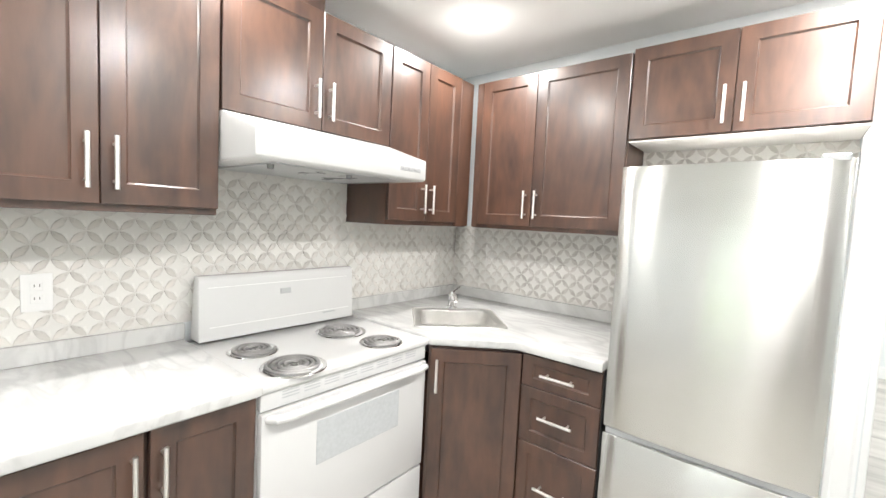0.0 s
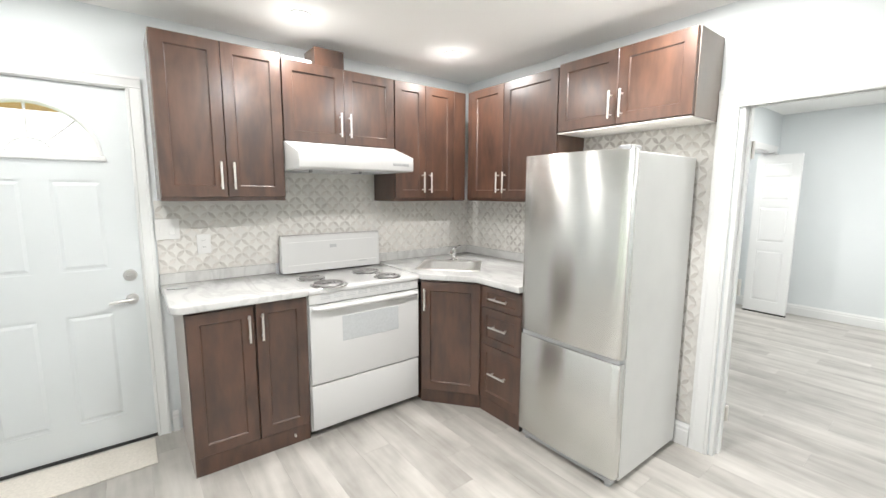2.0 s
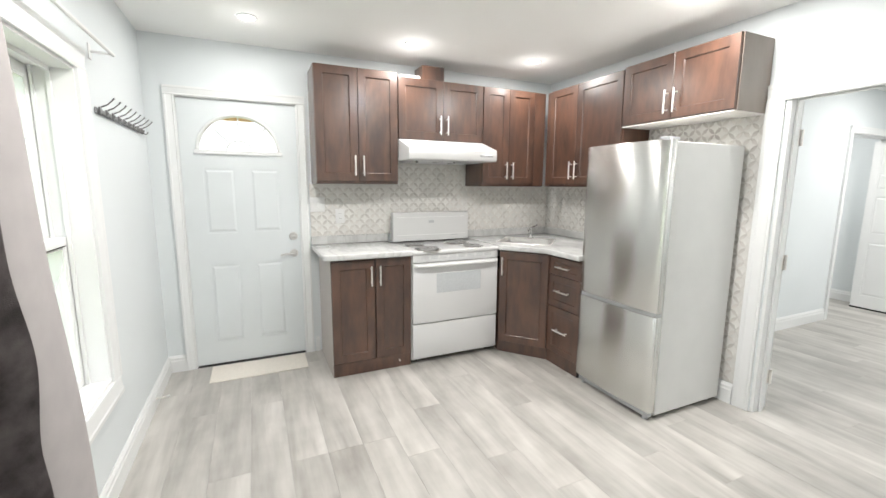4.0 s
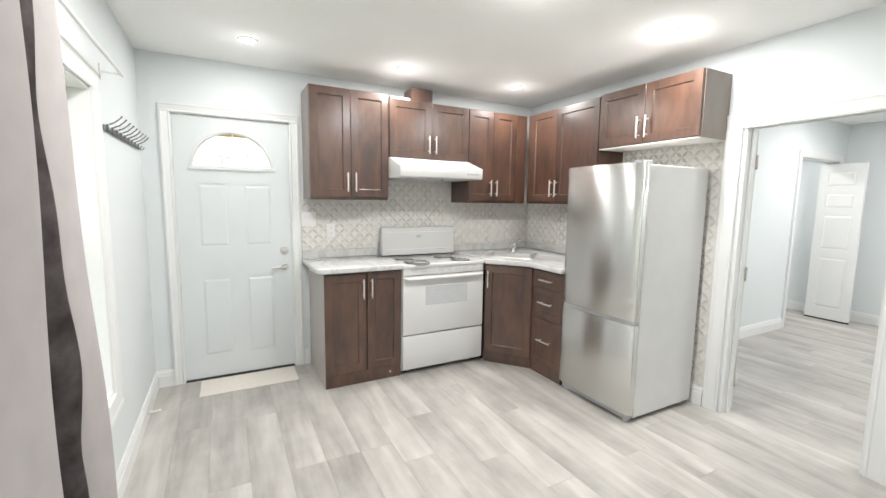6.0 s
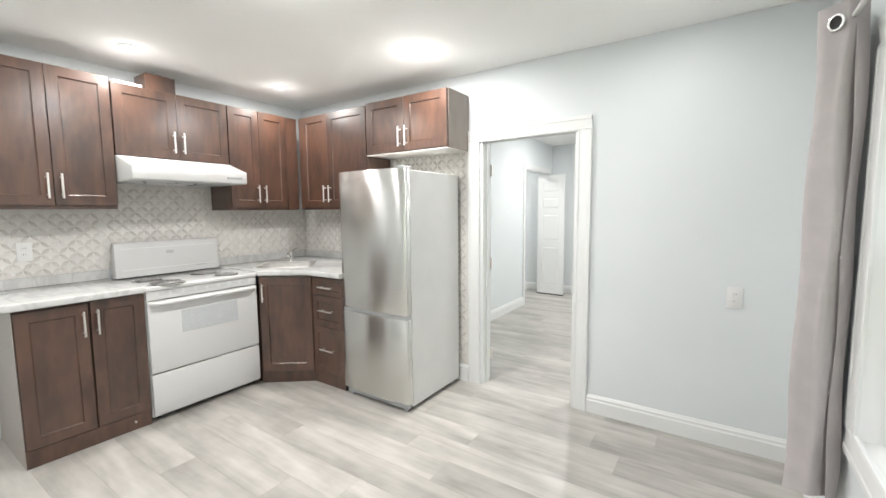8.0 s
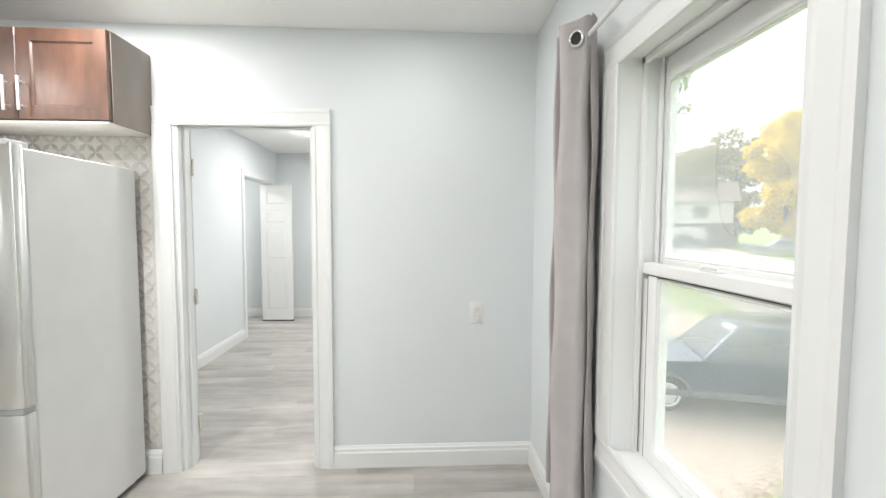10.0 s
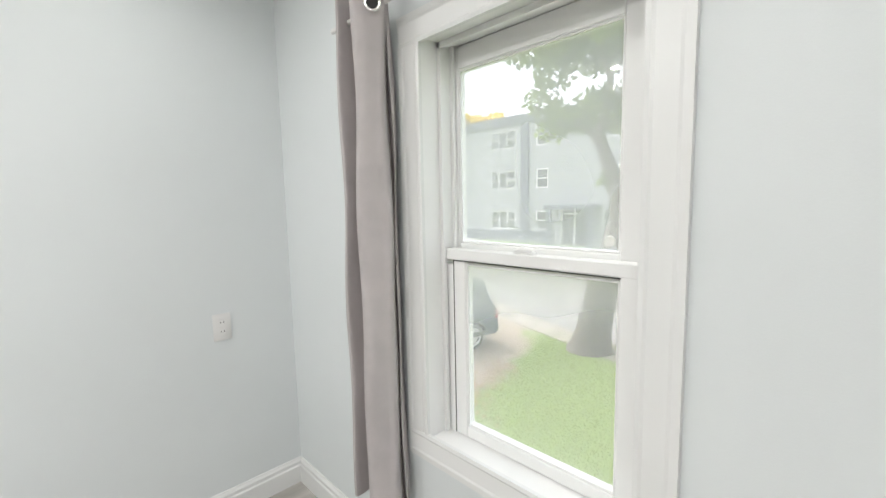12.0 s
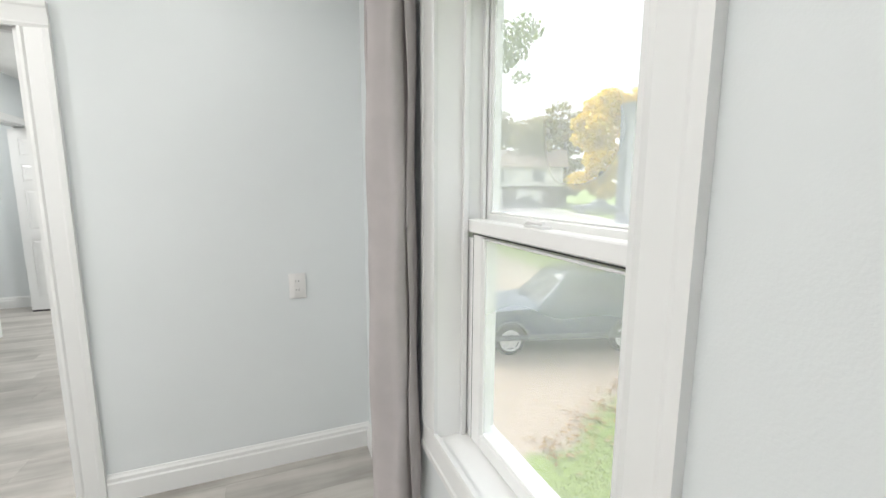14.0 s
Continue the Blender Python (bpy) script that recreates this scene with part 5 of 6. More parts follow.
# the burl where a limb was cut off
bm = NB()
cyl(bm, (TX - 0.28, TY - 0.58, GZ + 2.72), (TX - 0.43, TY - 0.58, GZ + 2.74), 0.17, 0.11, 14)
part("burl", bm, mat("cut_wood_grey", (0.34, 0.30, 0.25), 0.9, var=0.2, scale=8, bump=0.5, bscale=40), maple, "pale grey burl of a cut limb", smooth=True)
top = Vector((TX, TY - 0.64, GZ + 3.05))
BOUGHS = [([(0, 0, 0), (0, 0.07, 0.6), (0, 0.22, 1.25), (0, 0.44, 1.8), (-0.05, 0.50, 2.15), (-0.1, 0.32, 2.6), (-0.2, 0.2, 3.3), (-0.4, 0.5, 4.2)], 0.21),
          ([(0, -0.05, 0), (0.1, -0.5, 0.8), (0.2, -1.0, 2.0), (0.4, -1.5, 3.6)], 0.17),
          ([(-0.02, 0.46, 1.85), (0.1, 0.9, 2.3), (0, 1.5, 2.7), (-0.1, 2.2, 3.0)], 0.08)]
for pts, thick in BOUGHS:
    bm = NB()
    n = len(pts)
    tube(bm, [top + Vector(p) for p in pts], [thick * (1 - 0.75 * q / (n - 1)) for q in range(n)], 10)
    part("limb", bm, BARK, maple, smooth=True)
r = random.Random(11)
blobs = []
for k in range(40):
    d = Vector((r.gauss(0, 1), r.gauss(0, 1), r.gauss(0, 1))).normalized() * r.uniform(0.35, 1.0)
    blobs.append((11.5 + 2.6 * d.x, 3.5 + 2.75 * d.y, 5.3 + 2.1 * d.z, r.uniform(0.45, 0.9)))
blobs += [(11.2, 5.6, 3.35, 0.55), (11.1, 6.1, 3.15, 0.4), (11.2, 4.9, 3.6, 0.6), (11.3, 4.1, 3.3, 0.65), (11.2, 4.62, 1.85, 0.26), (11.3, 3.95, 2.2, 0.42), (11.2, 6.4, 3.9, 0.5), (11.3, 3.6, 2.8, 0.5), (11.2, 6.1, 4.6, 0.55), (11.2, 7.3, 5.4, 0.45), (11.1, 7.8, 5.5, 0.3), (11.2, 6.7, 5.2, 0.5), (11.1, 5.9, 3.5, 0.4)]
leaves("crown", blobs, 17000, 0.105, LEAFG, maple, 7, "loose crown of green maple leaves")


def far_tree(x, y, h, w, material, label, seed, count=5000):
    z = ground_z(x, y)
    tr = thing("tree", (x, y, z), label, "tree")
    r = random.Random(seed)
    bm = NB()
    tube(bm, [(x, y, z - 0.2), (x + 0.1, y, z + h * 0.25), (x - 0.1, y + 0.2, z + h * 0.55), (x, y, z + h * 0.8)], [0.32, 0.24, 0.16, 0.05], 8)
    part("trunk", bm, BARK, tr, smooth=True)
    blobs = [(x + w * r.uniform(-0.8, 0.8), y + w * r.uniform(-0.8, 0.8), z + h * r.uniform(0.16, 0.9), w * r.uniform(0.28, 0.5)) for _ in range(22)]
    leaves("crown", blobs, count, 0.34, material, tr, seed, "")


# a second maple further along, its leaves reaching into view
NX, NY = 6.6, 16.5
maple2 = thing("tree", (NX, NY, ground_z(NX, NY)), "tall maple with thinning green leaves beside the drive", "tree")
bm = NB()
tube(bm, [(NX, NY, ground_z(NX, NY) - 0.2), (NX, NY, GZ + 0.6), (NX + 0.1, NY - 0.1, 1.0), (NX + 0.1, NY - 0.3, 3.6), (NX + 0.3, NY - 0.6, 6.4)], [0.5, 0.36, 0.29, 0.22, 0.10], 16)
part("trunk", bm, BARK, maple2, smooth=True)
for pts, thick in (([(0.1, -0.2, 3.0), (0.9, -1.2, 4.4), (1.9, -2.3, 5.5), (2.8, -3.3, 6.0)], 0.12), ([(0.1, -0.3, 3.8), (-0.8, 0.6, 5.0), (-1.8, 1.4, 6.4)], 0.12), ([(0.15, -0.3, 4.2), (0.3, -1.2, 5.6), (0.9, -2.2, 7.2)], 0.10)):
    bm = NB()
    tube(bm, [(NX + a, NY + b, c) for a, b, c in pts], [thick * (1 - 0.7 * q / (len(pts) - 1)) for q in range(len(pts))], 8)
    part("limb", bm, BARK, maple2, smooth=True)
r = random.Random(19)
blobs = []
for k in range(30):
    d = Vector((r.gauss(0, 1), r.gauss(0, 1), r.gauss(0, 1))).normalized() * r.uniform(0.3, 1.0)
    blobs.append((NX + 1.0 + 2.6 * d.x, NY - 1.2 + 2.8 * d.y, 7.0 + 1.9 * d.z, r.uniform(0.4, 0.8)))
blobs += [(9.3, 13.0, 5.5, 0.5), (9.7, 13.2, 5.9, 0.6), (9.0, 13.4, 6.4, 0.7), (9.9, 12.9, 5.0, 0.3), (10.1, 13.1, 6.6, 0.6)]
leaves("crown", blobs, 9000, 0.10, LEAFG, maple2, 9, "thinning crown of green maple leaves")


far_tree(35.8, 37.3, 13.0, 2.8, LEAFY, "tall tree in bright yellow autumn leaf", 21, 9000)
far_tree(38.0, 31.6, 13.6, 3.2, LEAFY, "yellow autumn tree behind the apartment building", 22, 6000)
far_tree(38.6, 40.0, 14.0, 3.2, LEAFY, "tall tree in bright yellow autumn leaf", 31, 6000)
far_tree(41.0, 50.0, 14.0, 3.6, LEAFB, "half-bare autumn tree behind the houses", 32)
far_tree(38.0, 52.0, 15.0, 5.0, LEAFB, "half-bare autumn tree behind the houses", 23)
far_tree(33.0, 58.0, 14.5, 5.5, LEAFB, "half-bare autumn tree behind the houses", 24)
far_tree(26.0, 62.0, 16.0, 5.8, LEAFB, "half-bare autumn tree behind the houses", 25)
far_tree(19.0, 64.0, 15.0, 5.5, LEAFY, "yellowing autumn tree behind the houses", 26)
far_tree(12.0, 62.0, 15.0, 5.5, LEAFB, "half-bare autumn tree behind the houses", 27)

# apartment building
FACADE = mat("painted_pale_grey_brick", (0.36, 0.37, 0.395), 0.85, var=0.06, scale=2, bump=0.4, bscale=9)
FRAMEB = mat("painted_blue_grey_band", (0.15, 0.165, 0.20), 0.8, var=0.06, scale=2)
DARKGLASS = mat("dark_far_window_glass", (0.10, 0.11, 0.12), 0.12, var=0.2, scale=1)
fdir = Vector((0.063, -0.998, 0))
fnorm = Vector((-0.998, -0.063, 0))
f0 = Vector((27.33, 25.92, 0))
MBL = Matrix(((fdir.x, -fnorm.x, 0, f0.x), (fdir.y, -fnorm.y, 0, f0.y), (0, 0, 1, 0), (0, 0, 0, 1)))
# local: x along the front, y into the building, z up
apt = thing("apartment_building", (27.33, 25.92, -1.4), "three-storey pale grey apartment building with blue-grey bands", "building")
BL, BD = 23.2, 11.0
HOLES = []
for zz in (-0.60, 2.42, 5.44):
    for a, b in ((4.76, 7.0), (8.72, 9.70), (13.6, 14.6), (16.3, 18.5)):
        HOLES.append((a, b, zz, zz + 1.38))
bm = NB()
xs = sorted({0, BL, 10.6, 12.7, *(q for h in HOLES for q in h[:2])})
zs = sorted({-1.6, 7.65, 0.9, *(q for h in HOLES for q in h[2:])})
for i in range(len(xs) - 1):
    for k in range(len(zs) - 1):
        cx, cz = (xs[i] + xs[i + 1]) / 2, (zs[k] + zs[k + 1]) / 2
        if not any(h[0] < cx < h[1] and h[2] < cz < h[3] for h in HOLES) and not (10.6 < cx < 12.7 and cz < 0.9):
            box(bm, xs[i], xs[i + 1], 0, 0.35, zs[k], zs[k + 1], 0, MBL)
box(bm, 0, 0.35, 0.35, BD, -1.6, 7.65, 0, MBL)
box(bm, BL - 0.35, BL, 0.35, BD, -1.6, 7.65, 0, MBL)
box(bm, 0.35, BL - 0.35, BD - 0.35, BD, -1.6, 7.65, 0, MBL)
part("wall", bm, FACADE, apt, "pale grey painted brick wall", kind="stuff")
bm = NB()
box(bm, -0.15, BL + 0.15, -0.15, BD + 0.1, 7.18, 7.8, 0, MBL)
part("roof", bm, FRAMEB, apt, "blue-grey parapet band")
for a, b in ((-0.12, 0.45), (7.5, 8.15), (22.6, BL + 0.12)):
    bm = NB()
    box(bm, a, b, -0.12, 0.1, -1.6, 7.2, 0, MBL)
    part("pilaster", bm, FRAMEB, apt, "blue-grey pilaster")
bm = NB()
box(bm, -0.10, 9.9, -0.10, 0.1, -1.6, -0.72, 0, MBL)
part("base_band", bm, FRAMEB, apt, "blue-grey base band")
for a, b, c, d in HOLES:
    cols = 3 if b - a > 1.5 else 1
    bm = NB()
    t = 0.08
    box(bm, a, b, 0.03, 0.12, c, c + t, 0, MBL)
    box(bm, a, b, 0.03, 0.12, d - t, d, 0, MBL)
    step = (b - a) / cols
    for q in range(cols + 1):
        cx = min(max(a + q * step, a + t / 2), b - t / 2)
        box(bm, cx - t / 2, cx + t / 2, 0.028, 0.122, c + t, d - t, 0, MBL)
    for q in range(cols):
        if cols == 1 or q != 1:
            box(bm, a + q * step + t / 2, a + (q + 1) * step - t / 2, 0.035, 0.11, (c + d) / 2 - 0.035, (c + d) / 2 + 0.035, 0, MBL)
    wn_ = part("window", bm, VINYL, apt, "white-framed window")
    bm = NB()
    box(bm, a + 0.02, b - 0.02, 0.10, 0.13, c + 0.02, d - 0.02, 0, MBL)
    part("pane", bm, DARKGLASS, wn_)
bm = NB()
box(bm, 9.9, 13.4, -1.1, -0.02, 0.86, 1.18, 0.03, MBL)
part("canopy", bm, FRAMEB, apt, "flat dark entrance canopy")
for x in (10.05, 12.95):
    bm = NB()
    box(bm, x, x + 0.3, -1.0, -0.7, -1.6, 0.86, 0, MBL)
    part("post", bm, FRAMEB, apt)
bm = NB()
for a, b in ((10.6, 10.75), (11.6, 11.7), (12.55, 12.7)):
    box(bm, a, b, 0.1, 0.25, -1.5, 0.88, 0, MBL)
box(bm, 10.6, 12.7, 0.1, 0.25, 0.5, 0.6, 0, MBL)
dr = part("door", bm, VINYL, apt, "glazed entrance door")
bm = NB()
box(bm, 10.65, 12.65, 0.16, 0.2, -1.5, 0.87, 0, MBL)
part("pane", bm, DARKGLASS, dr)

# the house across the street
HW = mat("white_siding", (0.70, 0.70, 0.68), 0.7, var=0.04, scale=2, bump=0.4, bscale=4, stretch=(0.1, 0.1, 3))
HR = mat("brown_shingles", (0.25, 0.21, 0.18), 0.95, var=0.12, scale=2)
HB = mat("dark_brick", (0.16, 0.13, 0.12), 0.9, var=0.1, scale=3)
hd = Vector((35.8 - 22.0, 43.8 - 53.2, 0)).normalized()
MH = Matrix(((hd.x, -hd.y, 0, 22.0), (hd.y, hd.x, 0, 53.2), (0, 0, 1, 0), (0, 0, 0, 1)))
house = thing("house", (29, 48.5, -0.9), "long white house with a brown roof and dark garage storey", "house")
bm = NB()
box(bm, 0, 16.7, 0, 9, -1.4, 1.7, 0, MH)
part("ground_storey", bm, HB, house, "dark brick garage storey")
bm = NB()
box(bm, 0, 16.7, -0.3, 9, 1.7, 4.1, 0, MH)
part("wall", bm, HW, house, "white sided upper storey")
bm = NB()
prism(bm, [(-0.6, -0.9, 4.05), (-0.6, 4.5, 6.6), (-0.6, 9.6, 4.05)], (17.9, 0, 0), MH)
part("roof", bm, HR, house, "brown shingled roof")
for x in (3, 8, 13):
    bm = NB()
    box(bm, x, x + 1.3, -0.36, -0.25, 2.3, 3.6, 0, MH)
    part("window", bm, DARKGLASS, house)
for x in (1.0, 6.0, 11.0):
    bm = NB()
    box(bm, x, x + 3.2, -0.05, 0.05, -1.2, 1.3, 0, MH)
    part("garage_door", bm, HW, house, "pale garage door")

# ---- vehicles ----
TYRE = mat("tyre_rubber", (0.035, 0.035, 0.035), 0.85, var=0.1, scale=20)
RIM = mat("alloy_rim", (0.72, 0.72, 0.72), 0.35, 0.3, var=0.05, scale=8)
CARGLASS = mat("car_glass_dark", (0.03, 0.035, 0.04), 0.06, var=0.05)
TAIL = mat("tail_lamp_red", (0.45, 0.02, 0.02), 0.2, var=0.05)
HEAD = mat("head_lamp_clear", (0.7, 0.7, 0.7), 0.1, var=0.03)


def car(label, m, paint, trim, wb=2.45, length=4.15, width=1.75, height=1.70, suv=True):
    """A car in its own frame: x to the rear, near side at y = 0, z up from the ground."""
    th = thing("car", tuple(m.translation), label, "car")
    h = height
    x0, x1 = -wb / 2 - 0.82, -wb / 2 - 0.82 + length
    belt = 0.60 * h
    bm = NB()
    r = 0.40
    def arch(cx):
        return [(cx + r * math.cos(a), 0.34 + r * math.sin(a)) for a in (math.pi * q / 8 for q in range(9))]
    low = 0.34
    prof = [(x0 + 0.06, low), (x0, 0.55), (x0 + 0.04, belt - 0.16), (x0 + 0.30, belt - 0.04), (-wb / 2 + 0.62, belt + 0.03), (x1 - 0.05, belt + 0.02), (x1, belt - 0.25), (x1 - 0.02, 0.50), (x1 - 0.08, low)]
    prof += [(wb / 2 + r, low)] + arch(wb / 2) + [(wb / 2 - r, low), (-wb / 2 + r, low)] + arch(-wb / 2) + [(-wb / 2 - r, low)]
    near = [bm.verts.new(m @ Vector((x, 0.0, z))) for x, z in prof]
    far_ = [bm.verts.new(m @ Vector((x, width, z))) for x, z in prof]
    for i in range(len(prof)):
        j = (i + 1) % len(prof)
        bm.faces.new((near[i], near[j], far_[j], far_[i]))
    fa, fb = bm.faces.new(near[::-1]), bm.faces.new(far_)
    bmesh.ops.recalc_face_normals(bm, faces=bm.faces)
    bmesh.ops.triangulate(bm, faces=[fa, fb])
    part("body", bm, paint, th)
    roof0, roof1 = (-wb / 2 + 1.25, x1 - 0.30) if suv else (-wb / 2 + 1.35, x1 - 1.15)
    base0, base1 = -wb / 2 + 0.58, x1 - (0.06 if suv else 0.55)
    bm = NB()
    a = [(base0, 0.03, belt), (base1, 0.03, belt), (base1, width - 0.03, belt), (base0, width - 0.03, belt)]
    b = [(roof0, 0.20, h), (roof1, 0.20, h), (roof1, width - 0.20, h), (roof0, width - 0.20, h)]
    va, vb = [bm.verts.new(m @ Vector(p)) for p in a], [bm.verts.new(m @ Vector(p)) for p in b]
    bm.faces.new(vb)
    for q in range(4):
        bm.faces.new((va[q], va[(q + 1) % 4], vb[(q + 1) % 4], vb[q]))
    bm.faces.new(va[::-1])
    bmesh.ops.bevel(bm, geom=bm.edges[:], offset=0.05, segments=2, profile=0.5, affect="EDGES", clamp_overlap=True)
    cabin = part("cabin", bm, paint, th, smooth=True)
    # side windows, lying on the sloped flank
    def flank(u, v):
        lo = Vector((base0 + (base1 - base0) * u, 0.03, belt))
        hi = Vector((roof0 + (roof1 - roof0) * u, 0.20, h))
        return lo.lerp(hi, v)
    for u0, u1 in ((0.10, 0.40), (0.43, 0.70), (0.73, 0.93)) if suv else ((0.14, 0.5), (0.53, 0.86)):
        bm = NB()
        prism(bm, [flank(u0, 0.14) + Vector((0, -0.006, 0)), flank(u1, 0.14) + Vector((0, -0.006, 0)), flank(u1, 0.82) + Vector((0, -0.006, 0)), flank(u0, 0.82) + Vector((0, -0.006, 0))], (0, 0.02, 0), m)
        part("side_window", bm, CARGLASS, cabin)
    bm = NB()
    c0, c1 = Vector((base0, 0, belt)), Vector((roof0, 0, h))
    wpt = lambda v, y: tuple(c0.lerp(c1, v) + Vector((-0.012, y, 0)))
    prism(bm, [wpt(0.12, 0.16), wpt(0.12, width - 0.16), wpt(0.86, width - 0.28), wpt(0.86, 0.28)], (0.03, 0, 0), m)
    part("windscreen", bm, CARGLASS, cabin)
    bm = NB()
    box(bm, x0 + 0.25, x1 - 0.25, -0.012, 0.02, low, low + 0.13, 0.01, m)
    part("sill", bm, trim, th)
    for a_, b_, nm in ((x0 - 0.05, x0 + 0.16, "bumper"), (x1 - 0.16, x1 + 0.05, "bumper")):
        bm = NB()
        box(bm, a_, b_, 0.02, width - 0.02, 0.36, 0.60, 0.05, m, seg=2)
        part(nm, bm, trim, th, smooth=True)
    bm = NB()
    box(bm, x1 - 0.10, x1 + 0.012, -0.006, 0.14, 0.72, 0.98, 0.02, m)
    part("tail_lamp", bm, TAIL, th, "red tail lamp")
    bm = NB()
    box(bm, x0 - 0.01, x0 + 0.16, -0.006, 0.24, 0.66, 0.82, 0.02, m)
    part("headlight", bm, HEAD, th)
    for k, u in enumerate((0.36, 0.68)):
        bm = NB()
        xx = base0 + (base1 - base0) * u
        box(bm, xx - 0.09, xx + 0.05, -0.02, 0.004, belt - 0.12, belt - 0.095, 0.006, m)
        part("door_handle", bm, trim, th)
        bm = NB()
        box(bm, xx + 0.08, xx + 0.088, -0.0015, 0.006, 0.5, belt, 0, m)
        part("door_seam", bm, TYRE, th)
    for cx in (-wb / 2, wb / 2):
        for y0, y1 in ((-0.015, 0.21), (width - 0.21, width + 0.015)):
            bm = NB()
            tube(bm, [(cx + 0.265 * math.cos(a), (y0 + y1) / 2, 0.34 + 0.265 * math.sin(a)) for a in (2 * math.pi * q / 28 for q in range(28))], 0.085, 10, m, closed=True)
            wh = part("wheel", bm, TYRE, th, "black tyre on an alloy rim", smooth=True)
            bm = NB()
            s = -1 if y0 < 0 else 1
            yo = y0 + 0.03 if s < 0 else y1 - 0.03
            tube(bm, [(cx + 0.215 * math.cos(a), yo, 0.34 + 0.215 * math.sin(a)) for a in (2 * math.pi * q / 24 for q in range(24))], 0.022, 6, m, closed=True)
            cyl(bm, (cx, yo - 0.01, 0.34), (cx, yo + 0.01, 0.34), 0.06, seg=14, m=m)
            for q in range(6):
                a = 2 * math.pi * q / 6
                tube(bm, [(cx + 0.05 * math.cos(a), yo, 0.34 + 0.05 * math.sin(a)), (cx + 0.215 * math.cos(a), yo, 0.34 + 0.215 * math.sin(a))], 0.024, 6, m)
            cyl(bm, (cx, yo + 0.05 * -s, 0.34), (cx, yo + 0.06 * -s, 0.34), 0.22, seg=20, m=m)
            part("rim", bm, RIM, wh, "silver alloy rim", smooth=True)
            bm = NB()
            if s < 0:
                tube(bm, [(cx + 0.41 * math.cos(a), -0.004, 0.34 + 0.41 * math.sin(a)) for a in (math.pi * q / 12 for q in range(13))], 0.028, 8, m)
                part("arch_flare", bm, trim, th, smooth=True)
            else:
                bm.free()
    if suv:
        bm = NB()
        for y in (0.30, width - 0.30):
            tube(bm, [(roof0 + 0.1, y, h), (roof0 + 0.14, y, h + 0.05), (roof1 - 0.14, y, h + 0.05), (roof1 - 0.1, y, h)], 0.016, 8, m)
        part("roof_rail", bm, trim, th, smooth=True)
    return th


NAVY = mat("car_paint_navy", (0.038, 0.058, 0.10), 0.16, 0.2, var=0.08, scale=3)
SILVER = mat("car_paint_silver", (0.32, 0.35, 0.40), 0.2, 0.5, var=0.05, scale=3)
DTRIM = mat("car_trim_grey", (0.10, 0.105, 0.115), 0.5, var=0.08, scale=6)
car("dark blue four-wheel-drive car parked on the earth drive", Matrix.Translation((7.88, 7.41, GZ)) @ Matrix.Rotation(radians(-16.1), 4, "Z"), NAVY, DTRIM, wb=2.60, length=4.18, height=1.70)
car("silver-blue saloon parked across the street", Matrix.Translation((31.5, 33.2, ground_z(31.5, 33.2))) @ Matrix.Rotation(radians(-40), 4, "Z"), SILVER, DTRIM, height=1.42, suv=False)
car("dark car parked before the white house", Matrix.Translation((30.0, 44.0, ground_z(30, 44))) @ Matrix.Rotation(radians(-34), 4, "Z"), DTRIM, DTRIM, height=1.45, suv=False)

# a bin below the window
BX, BY = 5.13, 2.35
binn = thing("outdoor_bin", (BX, BY, GZ), "pale grey plastic bin with a ribbed domed lid outside", "bin")
BINM = mat("bin_pale_plastic", (0.30, 0.325, 0.36), 0.45, var=0.04, scale=6)
bm = NB()
cyl(bm, (BX, BY, GZ), (BX, BY, GZ + 0.68), 0.31, 0.36, 28)
part("body", bm, BINM, binn, smooth=True)
bm = NB()
for k in range(5):
    a0, a1 = radians(18 * k), radians(18 * (k + 1))
    cyl(bm, (BX, BY, GZ + 0.68 + 0.22 * math.sin(a0)), (BX, BY, GZ + 0.68 + 0.22 * math.sin(a1)), 0.35 * math.cos(a0) + 0.004, 0.35 * math.cos(a1) + 0.004, 28)
lid = part("lid", bm, BINM, binn, "domed lid", smooth=True)
for k in range(16):
    bm = NB()
    a = 2 * math.pi * k / 16
    tube(bm, [(BX + 0.356 * math.cos(e) * math.cos(a), BY + 0.356 * math.cos(e) * math.sin(a), GZ + 0.68 + 0.225 * math.sin(e)) for e in (radians(14 * q) for q in range(6))], 0.010, 6)
    part("rib", bm, BINM, lid, smooth=True)

# lawn blades near the window
r = np.random.RandomState(4)
cnt = 110000
gx, gy = r.uniform(3.2, 12.0, cnt), r.uniform(-0.5, 6.6, cnt)
keep = gy < 2.35 + 0.36 * gx + r.normal(size=cnt) * 0.35
gx, gy = gx[keep], gy[keep]
gz = np.full(len(gx), GZ)
a = r.uniform(0, 2 * np.pi, len(gx))
hgt, wid = r.uniform(0.015, 0.04, len(gx)), 0.006
dx, dy = np.cos(a) * wid, np.sin(a) * wid
lean = r.normal(size=(len(gx), 2)) * 0.025
tri = np.stack([np.stack([gx - dx, gy - dy, gz], 1), np.stack([gx + dx, gy + dy, gz], 1), np.stack([gx + lean[:, 0], gy + lean[:, 1], gz + hgt], 1)], 1).reshape(-1, 3)
me = bpy.data.meshes.new("grass")
me.from_pydata(tri.tolist(), [], np.arange(len(tri)).reshape(-1, 3).tolist())
me.materials.append(leaf_mat("grass_blades", (0.22, 0.29, 0.085), (0.33, 0.39, 0.15)))
tagged(new("grass", me), "short green lawn grass", "grass", "", "stuff")
